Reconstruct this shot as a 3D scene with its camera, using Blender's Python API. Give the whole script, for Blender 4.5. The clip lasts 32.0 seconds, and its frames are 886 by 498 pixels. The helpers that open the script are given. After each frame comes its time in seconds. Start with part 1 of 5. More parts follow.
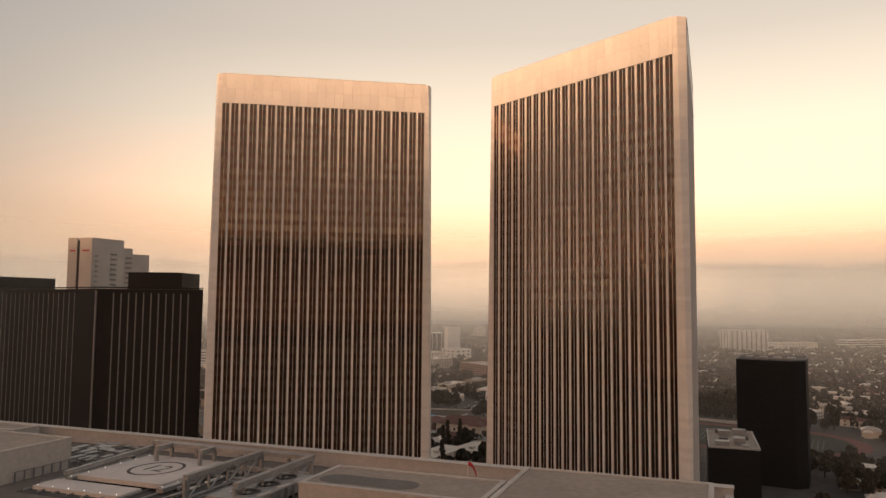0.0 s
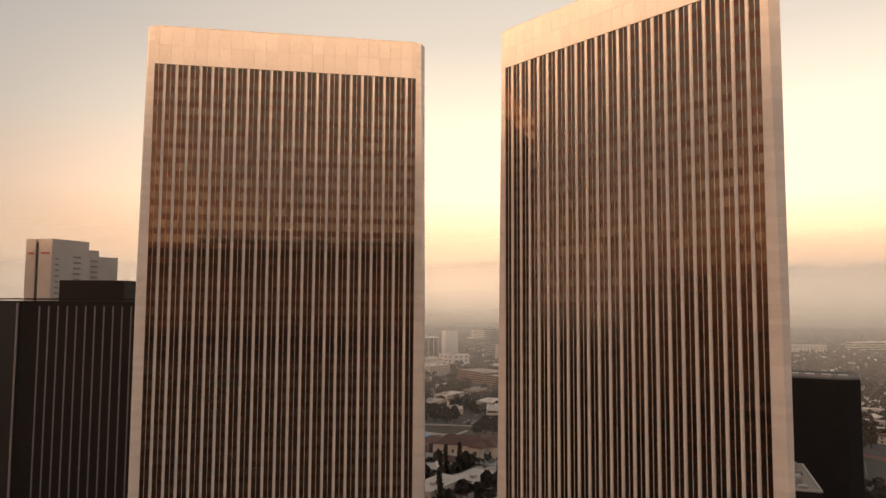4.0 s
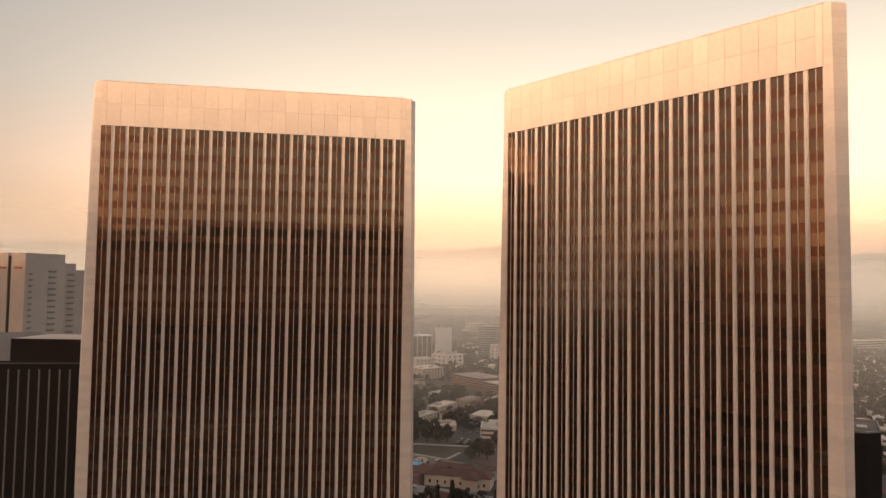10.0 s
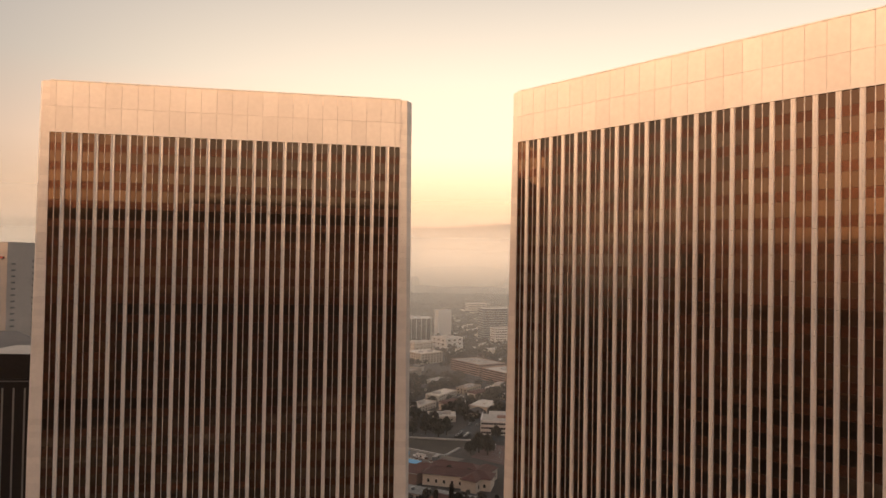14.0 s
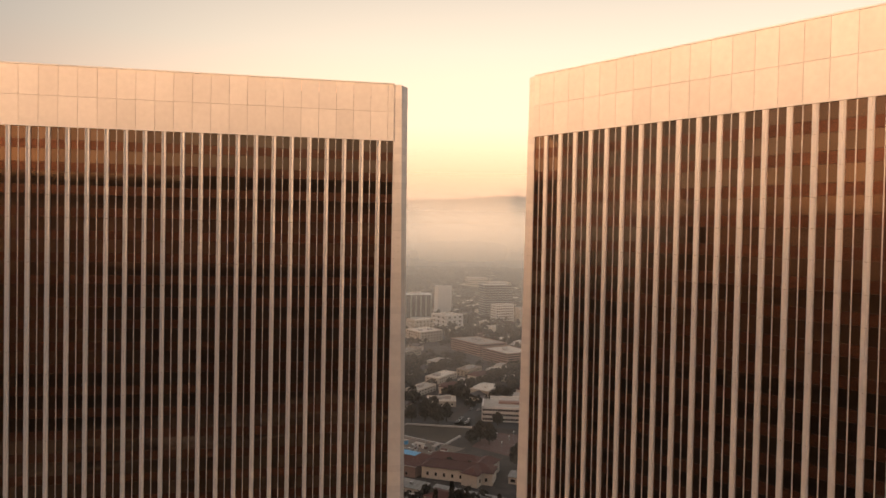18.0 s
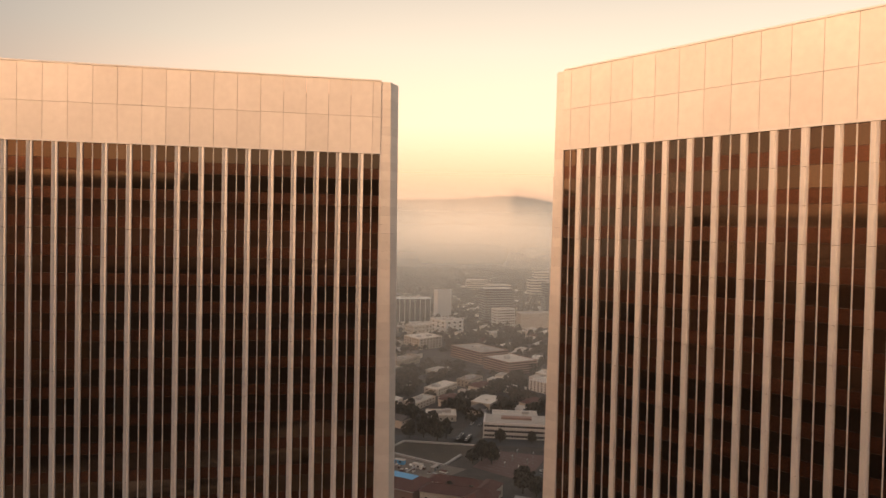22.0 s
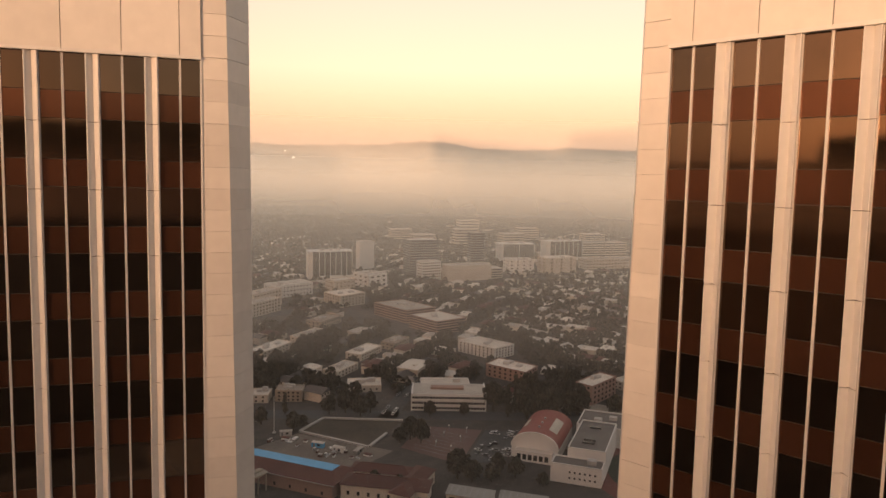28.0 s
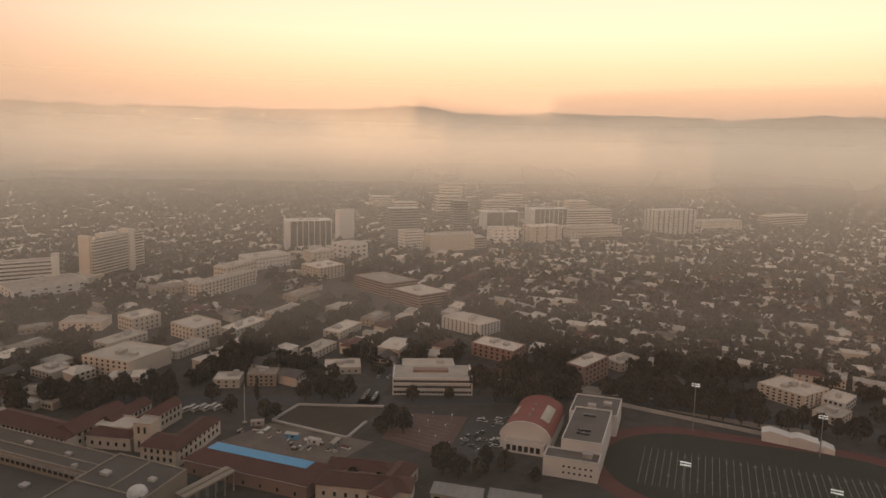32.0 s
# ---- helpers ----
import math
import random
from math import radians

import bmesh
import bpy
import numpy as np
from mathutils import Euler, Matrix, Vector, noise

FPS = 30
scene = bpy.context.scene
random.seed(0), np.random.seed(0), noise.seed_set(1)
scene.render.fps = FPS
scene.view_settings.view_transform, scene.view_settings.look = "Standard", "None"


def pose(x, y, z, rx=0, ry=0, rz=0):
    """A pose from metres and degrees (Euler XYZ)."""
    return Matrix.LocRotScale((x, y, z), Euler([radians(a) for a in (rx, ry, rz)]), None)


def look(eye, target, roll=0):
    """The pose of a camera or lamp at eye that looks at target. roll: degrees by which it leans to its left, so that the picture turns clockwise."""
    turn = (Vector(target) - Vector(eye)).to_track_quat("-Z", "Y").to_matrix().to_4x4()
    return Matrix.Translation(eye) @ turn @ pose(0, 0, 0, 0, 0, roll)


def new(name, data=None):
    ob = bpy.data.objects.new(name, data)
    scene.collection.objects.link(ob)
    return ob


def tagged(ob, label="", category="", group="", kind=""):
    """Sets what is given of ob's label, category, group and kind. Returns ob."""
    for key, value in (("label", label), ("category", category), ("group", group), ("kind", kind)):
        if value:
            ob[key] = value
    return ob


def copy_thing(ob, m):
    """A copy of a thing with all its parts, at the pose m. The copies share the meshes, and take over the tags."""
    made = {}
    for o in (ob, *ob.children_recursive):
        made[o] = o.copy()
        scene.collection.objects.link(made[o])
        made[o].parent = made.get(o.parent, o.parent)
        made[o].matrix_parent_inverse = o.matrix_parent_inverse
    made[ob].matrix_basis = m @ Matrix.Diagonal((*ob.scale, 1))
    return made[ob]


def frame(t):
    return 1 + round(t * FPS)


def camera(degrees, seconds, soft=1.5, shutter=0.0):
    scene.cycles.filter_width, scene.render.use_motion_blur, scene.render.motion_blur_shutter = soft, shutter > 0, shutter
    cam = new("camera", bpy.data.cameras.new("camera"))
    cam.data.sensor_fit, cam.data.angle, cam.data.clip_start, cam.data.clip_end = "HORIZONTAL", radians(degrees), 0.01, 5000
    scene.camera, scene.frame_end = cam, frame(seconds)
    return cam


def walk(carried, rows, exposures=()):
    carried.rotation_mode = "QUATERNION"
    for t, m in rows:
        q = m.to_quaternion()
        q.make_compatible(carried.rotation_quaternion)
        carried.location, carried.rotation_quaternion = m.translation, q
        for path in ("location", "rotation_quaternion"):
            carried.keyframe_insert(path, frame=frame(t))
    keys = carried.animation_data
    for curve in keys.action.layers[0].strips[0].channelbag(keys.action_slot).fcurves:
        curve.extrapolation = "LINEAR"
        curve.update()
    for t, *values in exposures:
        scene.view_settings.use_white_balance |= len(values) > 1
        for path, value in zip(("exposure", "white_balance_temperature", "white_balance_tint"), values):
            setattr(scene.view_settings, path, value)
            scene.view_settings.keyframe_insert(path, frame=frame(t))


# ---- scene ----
cam = camera(62.85, 32.0)
PATH = [
    (0, (-6.412, -248.105, 94.611), (-6.446, -246.111, 94.763), 0.51),
    (0.5, (-6.898, -240.228, 94.642), (-6.932, -238.235, 94.796), 0.27),
    (1, (-7.308, -232.579, 94.770), (-7.339, -230.585, 94.921), 0.17),
    (1.5, (-7.524, -225.080, 94.993), (-7.554, -223.086, 95.143), 0.14),
    (2, (-7.581, -217.707, 95.354), (-7.611, -215.713, 95.504), 0.16),
    (2.5, (-7.593, -210.457, 95.792), (-7.623, -208.463, 95.941), 0.15),
    (3, (-7.574, -203.779, 96.473), (-7.603, -201.785, 96.626), 0.22),
    (3.5, (-7.424, -198.477, 97.579), (-7.452, -196.483, 97.734), 0.28),
    (5.5, (-7.419, -188.255, 106.370), (-7.427, -186.259, 106.508), 0.57),
    (6, (-7.182, -187.540, 108.857), (-7.189, -185.544, 108.988), 0.75),
    (6.5, (-6.937, -187.224, 111.458), (-6.944, -185.228, 111.580), 0.81),
    (7, (-6.844, -186.523, 113.878), (-6.852, -184.526, 113.993), 0.80),
    (7.5, (-6.922, -185.185, 116.183), (-6.930, -183.188, 116.295), 0.78),
    (8, (-7.012, -183.172, 118.292), (-7.021, -181.175, 118.400), 0.78),
    (8.5, (-7.052, -180.656, 120.041), (-7.061, -178.659, 120.148), 0.77),
    (9, (-7.033, -177.752, 121.906), (-7.044, -175.755, 122.013), 0.84),
    (9.5, (-7.192, -174.655, 123.984), (-7.201, -172.658, 124.090), 0.80),
    (10, (-7.281, -171.637, 125.896), (-7.291, -169.640, 126.001), 0.80),
    (10.5, (-7.310, -168.784, 127.558), (-7.319, -166.786, 127.662), 0.82),
    (11, (-7.429, -166.121, 129.025), (-7.437, -164.124, 129.126), 0.83),
    (11.5, (-7.399, -163.723, 130.517), (-7.407, -161.725, 130.616), 0.92),
    (12, (-7.464, -161.327, 132.036), (-7.472, -159.329, 132.133), 0.92),
    (12.5, (-7.545, -158.949, 133.192), (-7.552, -156.950, 133.263), 0.91),
    (13, (-7.598, -156.745, 134.217), (-7.604, -154.746, 134.268), 0.89),
    (13.5, (-7.562, -154.333, 135.348), (-7.570, -152.333, 135.388), 0.94),
    (14, (-7.540, -151.892, 136.682), (-7.548, -149.892, 136.720), 0.98),
    (14.5, (-7.505, -149.363, 137.928), (-7.514, -147.364, 137.966), 1.03),
    (16.5, (-7.684, -138.720, 141.743), (-7.693, -136.720, 141.730), 1.05),
    (17, (-7.773, -135.635, 142.572), (-7.781, -133.636, 142.543), 1.08),
    (17.5, (-7.882, -132.330, 143.496), (-7.890, -130.330, 143.455), 1.10),
    (18, (-7.947, -129.037, 144.457), (-7.954, -127.038, 144.415), 1.13),
    (18.5, (-7.972, -125.837, 145.326), (-7.979, -123.837, 145.285), 1.16),
    (19, (-8.029, -122.676, 146.301), (-8.036, -120.676, 146.262), 1.17),
    (19.5, (-8.049, -119.489, 147.288), (-8.056, -117.490, 147.250), 1.16),
    (20, (-8.160, -116.152, 148.033), (-8.166, -114.152, 147.994), 1.15),
    (20.5, (-8.175, -112.669, 148.575), (-8.182, -110.669, 148.536), 1.11),
    (21, (-8.174, -108.965, 149.087), (-8.181, -106.965, 149.048), 1.12),
    (21.5, (-8.230, -105.023, 149.498), (-8.236, -103.024, 149.456), 1.14),
    (22, (-8.267, -100.955, 149.922), (-8.273, -98.956, 149.878), 1.20),
    (22.5, (-8.312, -96.482, 150.360), (-8.318, -94.482, 150.314), 1.25),
    (23, (-8.353, -91.798, 150.817), (-8.358, -89.798, 150.769), 1.25),
    (23.5, (-8.387, -86.878, 151.196), (-8.391, -84.878, 151.146), 1.22),
    (24, (-8.398, -81.825, 151.659), (-8.403, -79.826, 151.603), 1.20),
    (24.5, (-8.412, -76.461, 151.981), (-8.414, -74.462, 151.911), 1.18),
    (26.5, (-8.281, -56.499, 153.291), (-8.182, -54.506, 153.160), 1.29),
    (27, (-8.264, -52.018, 153.589), (-8.114, -50.029, 153.439), 1.24),
    (27.5, (-8.174, -47.961, 153.838), (-7.978, -45.978, 153.669), 1.16),
    (28, (-8.080, -44.317, 154.081), (-7.871, -42.337, 153.893), 1.14),
    (28.5, (-7.921, -40.602, 154.276), (-7.699, -38.625, 154.070), 1.18),
    (29, (-7.722, -37.014, 154.515), (-7.491, -35.040, 154.296), 1.24),
    (29.5, (-7.450, -33.206, 154.697), (-7.212, -31.234, 154.466), 1.23),
    (30, (-7.172, -28.960, 155.050), (-6.925, -26.991, 154.807), 1.21),
    (30.5, (-6.796, -24.399, 155.327), (-6.545, -22.431, 155.073), 1.19),
    (31, (-6.276, -19.681, 155.626), (-6.021, -17.715, 155.362), 1.19),
    (31.5, (-5.731, -15.003, 155.934), (-5.474, -13.039, 155.659), 1.20),
    (32, (-5.254, -10.298, 156.235), (-4.995, -8.335, 155.953), 1.18),
]
walk(cam, [(t, look(eye, target, roll)) for t, eye, target, roll in PATH],
     exposures=((0.0, 0.24), (6.0, 0.42), (12.0, 0.34), (18.0, 0.24), (24.0, 0.18), (28.0, 0.13), (32.0, 0.10)))

# ---- world, sun ----
SUN_FROM = Vector((-0.62, -0.78, 0.060)).normalized()
world = bpy.data.worlds.new("dawn_sky")
scene.world = world
world.use_nodes = True
wt = world.node_tree
wt.nodes.clear()


def ramp_set(ramp, stops):
    el = ramp.color_ramp.elements
    while len(el) > 1:
        el.remove(el[-1])
    el[0].position, el[0].color = stops[0][0], (*stops[0][1], 1)
    for p, c in stops[1:]:
        e = el.new(p)
        e.color = (*c, 1)


coord = wt.nodes.new("ShaderNodeTexCoord")
sep = wt.nodes.new("ShaderNodeSeparateXYZ")
wt.links.new(coord.outputs["Generated"], sep.inputs[0])
elev = wt.nodes.new("ShaderNodeValToRGB")
ramp_set(elev, [(0.0, (0.80, 0.44, 0.29)), (0.046, (0.98, 0.49, 0.28)), (0.081, (1.15, 0.64, 0.36)), (0.146, (1.34, 0.83, 0.53)),
                (0.242, (0.89, 0.70, 0.51)), (0.346, (0.60, 0.49, 0.385)), (0.55, (0.42, 0.37, 0.33)), (1.0, (0.40, 0.38, 0.36))])
wt.links.new(sep.outputs["Z"], elev.inputs[0])
glow_dir = wt.nodes.new("ShaderNodeVectorMath")
glow_dir.operation = "DOT_PRODUCT"
glow_dir.inputs[1].default_value = Vector((0.30, 0.95, 0.1)).normalized()
wt.links.new(coord.outputs["Generated"], glow_dir.inputs[0])
glow = wt.nodes.new("ShaderNodeMapRange")
glow.interpolation_type = "SMOOTHSTEP"
for k, v in (("From Min", 0.52), ("From Max", 0.99), ("To Min", 0.0), ("To Max", 1.0)):
    glow.inputs[k].default_value = v
wt.links.new(glow_dir.outputs["Value"], glow.inputs["Value"])
dusk_dir = wt.nodes.new("ShaderNodeVectorMath")
dusk_dir.operation = "DOT_PRODUCT"
dusk_dir.inputs[1].default_value = SUN_FROM
wt.links.new(coord.outputs["Generated"], dusk_dir.inputs[0])
dusk = wt.nodes.new("ShaderNodeMapRange")
dusk.interpolation_type = "SMOOTHSTEP"
for k, v in (("From Min", 0.72), ("From Max", 1.0), ("To Min", 0.0), ("To Max", 1.0)):
    dusk.inputs[k].default_value = v
wt.links.new(dusk_dir.outputs["Value"], dusk.inputs["Value"])
bg_dusk = wt.nodes.new("ShaderNodeBackground")
bg_dusk.inputs["Color"].default_value = (1.0, 0.36, 0.12, 1)
wt.links.new(dusk.outputs["Result"], bg_dusk.inputs["Strength"])
nishita = wt.nodes.new("ShaderNodeTexSky")
nishita.sky_type = "NISHITA"
nishita.sun_disc = False
nishita.sun_elevation = math.asin(SUN_FROM.z)
nishita.sun_rotation = math.atan2(SUN_FROM.x, SUN_FROM.y)
nishita.dust_density = 4.0
bg_grad = wt.nodes.new("ShaderNodeBackground")
bg_sky = wt.nodes.new("ShaderNodeBackground")
bg_sky.inputs["Strength"].default_value = 0.05
back = wt.nodes.new("ShaderNodeValToRGB")
ramp_set(back, [(0.0, (0.36, 0.23, 0.16)), (0.08, (0.40, 0.28, 0.205)), (0.25, (0.34, 0.285, 0.245)), (0.5, (0.29, 0.27, 0.26)), (1.0, (0.24, 0.235, 0.235))])
wt.links.new(sep.outputs["Z"], back.inputs[0])
both_sides = wt.nodes.new("ShaderNodeMix")
both_sides.data_type = "RGBA"
wt.links.new(glow.outputs["Result"], both_sides.inputs["Factor"])
wt.links.new(back.outputs["Color"], both_sides.inputs[6])
wt.links.new(elev.outputs["Color"], both_sides.inputs[7])
wt.links.new(both_sides.outputs[2], bg_grad.inputs["Color"])
bg_grad.inputs["Strength"].default_value = 1.05
wt.links.new(nishita.outputs["Color"], bg_sky.inputs["Color"])
add = wt.nodes.new("ShaderNodeAddShader")
wout = wt.nodes.new("ShaderNodeOutputWorld")
wt.links.new(bg_grad.outputs[0], add.inputs[0])
wt.links.new(bg_sky.outputs[0], add.inputs[1])
add2 = wt.nodes.new("ShaderNodeAddShader")
wt.links.new(add.outputs[0], add2.inputs[0])
wt.links.new(bg_dusk.outputs[0], add2.inputs[1])
wt.links.new(add2.outputs[0], wout.inputs["Surface"])

sun = new("sun", bpy.data.lights.new("sun", "SUN"))
sun.data.energy, sun.data.angle, sun.data.color = 7.0, radians(1.0), (1.0, 0.56, 0.30)
sun.matrix_world = look(SUN_FROM * 1000, (0, 0, 0))


# ---- materials ----
def material(name, base, rough=0.8, metal=0.0, vary=0.12, scale=0.2, fine=3.0, bump=0.0, spec=0.5, island=0.0, ior=1.5, sheen=(1, 1, 1)):
    """A surface with variation at two scales; island: brightness spread between joined pieces or objects."""
    m = bpy.data.materials.new(name)
    m.use_nodes = True
    t = m.node_tree
    b = t.nodes["Principled BSDF"]
    b.inputs["Roughness"].default_value, b.inputs["Metallic"].default_value = rough, metal
    b.inputs["Specular IOR Level"].default_value = spec
    b.inputs["IOR"].default_value, b.inputs["Specular Tint"].default_value = ior, (*sheen, 1)
    co = t.nodes.new("ShaderNodeTexCoord")
    geo = t.nodes.new("ShaderNodeNewGeometry")
    n1 = t.nodes.new("ShaderNodeTexNoise")
    n2 = t.nodes.new("ShaderNodeTexNoise")
    n1.inputs["Scale"].default_value, n2.inputs["Scale"].default_value = scale, fine
    n1.inputs["Detail"].default_value = 5
    for n in (n1, n2):
        t.links.new(geo.outputs["Position"], n.inputs["Vector"])
    total = t.nodes.new("ShaderNodeMath")
    total.operation = "ADD"
    t.links.new(n1.outputs["Fac"], total.inputs[0])
    t.links.new(n2.outputs["Fac"], total.inputs[1])
    rng = t.nodes.new("ShaderNodeMapRange")
    for k, v in (("From Min", 0.6), ("From Max", 1.4), ("To Min", 1 - vary), ("To Max", 1 + vary)):
        rng.inputs[k].default_value = v
    t.links.new(total.outputs[0], rng.inputs["Value"])
    value = rng.outputs["Result"]
    if island:
        info = t.nodes.new("ShaderNodeObjectInfo")
        both = t.nodes.new("ShaderNodeMath")
        both.operation = "ADD"
        t.links.new(info.outputs["Random"], both.inputs[0])
        t.links.new(geo.outputs["Random Per Island"], both.inputs[1])
        fr = t.nodes.new("ShaderNodeMath")
        fr.operation = "FRACT"
        t.links.new(both.outputs[0], fr.inputs[0])
        r2 = t.nodes.new("ShaderNodeMapRange")
        r2.inputs["To Min"].default_value, r2.inputs["To Max"].default_value = 1 - island, 1 + island
        t.links.new(fr.outputs[0], r2.inputs["Value"])
        mul = t.nodes.new("ShaderNodeMath")
        mul.operation = "MULTIPLY"
        t.links.new(value, mul.inputs[0])
        t.links.new(r2.outputs["Result"], mul.inputs[1])
        value = mul.outputs[0]
    col = t.nodes.new("ShaderNodeVectorMath")
    col.operation = "SCALE"
    col.inputs[0].default_value = base
    t.links.new(value, col.inputs["Scale"])
    t.links.new(col.outputs[0], b.inputs["Base Color"])
    if bump:
        bp = t.nodes.new("ShaderNodeBump")
        bp.inputs["Strength"].default_value = bump
        t.links.new(n2.outputs["Fac"], bp.inputs["Height"])
        t.links.new(bp.outputs[0], b.inputs["Normal"])
    return m


PANEL = material("aluminium_panel", (0.72, 0.685, 0.64), 0.45, 0.1, 0.06, 0.15, 1.2, island=0.06)
RIB = material("aluminium_rib", (0.72, 0.70, 0.675), 0.42, 0.1, 0.05, 0.1, 2.0)
SPANDREL = material("spandrel_glass", (0.145, 0.066, 0.039), 0.13, 0.78, 0.12, 0.05, 0.4, island=0.16)
VISION = material("bronze_glass", (0.175, 0.120, 0.083), 0.05, 1.0, 0.10, 0.05, 0.4, island=0.22)
CORE = material("dark_core", (0.03, 0.027, 0.025), 0.6)
BLACKWALL = material("bronze_anodised_wall", (0.021, 0.0195, 0.0185), 0.6, 0.0, 0.2, 0.08, 1.0, spec=0.15)
OLDROOF = material("old_felt_roof", (0.10, 0.083, 0.07), 0.9, 0, 0.25, 0.1, 0.9, island=0.1)
PLANTROOF = material("pale_plant_roof", (0.29, 0.24, 0.195), 0.9, 0, 0.2, 0.15, 1.2)
DARKRIB = material("weathered_rib", (0.19, 0.187, 0.185), 0.6, 0, 0.15, 0.1, 1.0)
CONCRETE = material("pale_concrete", (0.45, 0.41, 0.37), 0.85, 0, 0.15, 0.1, 1.5, island=0.06)
ROOFGREY = material("roof_membrane", (0.14, 0.12, 0.105), 0.9, 0, 0.22, 0.12, 0.9)
GROUND = material("city_ground", (0.060, 0.049, 0.041), 0.95, 0, 0.5, 0.02, 0.15)
ASPHALT = material("asphalt", (0.06, 0.058, 0.056), 0.9, 0, 0.2, 0.05, 0.6)
REDROOF = material("red_tile_roof", (0.10, 0.038, 0.028), 0.85, 0, 0.25, 0.1, 1.5, island=0.1)
STUCCO = material("cream_stucco", (0.58, 0.50, 0.41), 0.9, 0, 0.12, 0.15, 1.5, island=0.18)
LEAF = material("foliage", (0.078, 0.067, 0.049), 0.9, 0, 0.4, 0.08, 0.8, island=0.35)
HILL = material("chaparral_hill", (0.15, 0.115, 0.085), 0.95, 0, 0.4, 0.004, 0.02)


# ---- mesh helpers ----
class Mesh:
    """Collects polygons for one mesh."""

    def __init__(self):
        self.v, self.f = [], []

    def poly(self, pts):
        i = len(self.v)
        self.v += [tuple(p) for p in pts]
        self.f.append(tuple(range(i, i + len(pts))))

    def prism(self, ring, z0, z1):
        n, i = len(ring), len(self.v)
        self.v += [(x, y, z0) for x, y in ring] + [(x, y, z1) for x, y in ring]
        self.f += [tuple(range(i + n, i + 2 * n)), tuple(range(i + n - 1, i - 1, -1))]
        self.f += [(i + k, i + (k + 1) % n, i + n + (k + 1) % n, i + n + k) for k in range(n)]
        return self

    def loft(self, low, high, z0, z1):
        n, i = len(low), len(self.v)
        self.v += [(x, y, z0) for x, y in low] + [(x, y, z1) for x, y in high]
        self.f += [tuple(range(i + n, i + 2 * n)), tuple(range(i + n - 1, i - 1, -1))]
        self.f += [(i + k, i + (k + 1) % n, i + n + (k + 1) % n, i + n + k) for k in range(n)]
        return self

    def box(self, x0, y0, z0, x1, y1, z1):
        return self.prism([(x0, y0), (x1, y0), (x1, y1), (x0, y1)], z0, z1)

    def rbox(self, cx, cy, w, d, z0, z1, turn=0):
        c, s = math.cos(radians(turn)), math.sin(radians(turn))
        return self.prism([(cx + a * w / 2 * c - b * d / 2 * s, cy + a * w / 2 * s + b * d / 2 * c) for a, b in ((-1, -1), (1, -1), (1, 1), (-1, 1))], z0, z1)

    def beam(self, a, b, w):
        a, b = Vector(a), Vector(b)
        d = (b - a).normalized()
        u = d.cross(Vector((0, 0, 1)) if abs(d.z) < 0.95 else Vector((1, 0, 0))).normalized() * w / 2
        v = d.cross(u).normalized() * w / 2
        i = len(self.v)
        self.v += [tuple(p + s * u + t * v) for p in (a, b) for s, t in ((-1, -1), (1, -1), (1, 1), (-1, 1))]
        self.f += [(i + 3, i + 2, i + 1, i), (i + 4, i + 5, i + 6, i + 7)] + [(i + k, i + (k + 1) % 4, i + 4 + (k + 1) % 4, i + 4 + k) for k in range(4)]
        return self

    def data(self, name, mat):
        me = bpy.data.meshes.new(name)
        me.from_pydata(self.v, [], self.f)
        me.materials.append(mat)
        me.update()
        return me


def part(name, mesh, mat, parent=None, label="", kind=""):
    ob = new(name, mesh.data(name, mat) if isinstance(mesh, Mesh) else mesh)
    ob.parent = parent
    return tagged(ob, label=label, kind=kind)


def thing(name, x=0, y=0, z=0, turn=0, label="", category="", group="", kind=""):
    ob = new(name)
    ob.matrix_basis = pose(x, y, z, 0, 0, turn)
    return tagged(ob, label, category, group, kind)


def piece(name, data, parent, m):
    """One of many alike pieces on shared mesh data."""
    ob = new(name, data)
    ob.parent = parent
    ob.matrix_basis = m
    return ob


PALEROOF = material("pale_flat_roof", (0.54, 0.475, 0.405), 0.9, 0, 0.2, 0.1, 0.8, island=0.35)
SHINGLE = material("grey_shingle_roof", (0.12, 0.10, 0.088), 0.9, 0, 0.2, 0.1, 1.2, island=0.4)
WINDOWDARK = material("dark_window", (0.035, 0.033, 0.032), 0.15, 0, 0.2, 0.1, 0.5)
BARK = material("bark", (0.07, 0.055, 0.04), 0.95)
TURF = material("sports_turf", (0.026, 0.030, 0.018), 0.95, 0, 0.25, 0.05, 0.5)
TRACK = material("red_running_track", (0.13, 0.042, 0.034), 0.9, 0, 0.15, 0.06, 0.7)
WHITE = material("white_paint", (0.70, 0.66, 0.61), 0.7, 0, 0.1, 0.2, 2.0, island=0.08)
TARP = material("blue_roof_cover", (0.10, 0.36, 0.62), 0.6, 0, 0.12, 0.2, 1.5)
BRICKY = material("pink_brick_facing", (0.30, 0.19, 0.15), 0.9, 0, 0.15, 0.1, 1.5)
CARPAINT = material("car_paint", (0.35, 0.34, 0.33), 0.3, 0.3, 0.02, 0.5, 2.0, island=0.9)
TYRE = material("tyre_rubber", (0.02, 0.02, 0.02), 0.9)
STEEL = material("galvanised_steel", (0.35, 0.34, 0.33), 0.5, 0.6, 0.2, 0.3, 2.0)


HAZE_NORMAL = Vector((-0.1, -0.84, -0.53)).normalized()


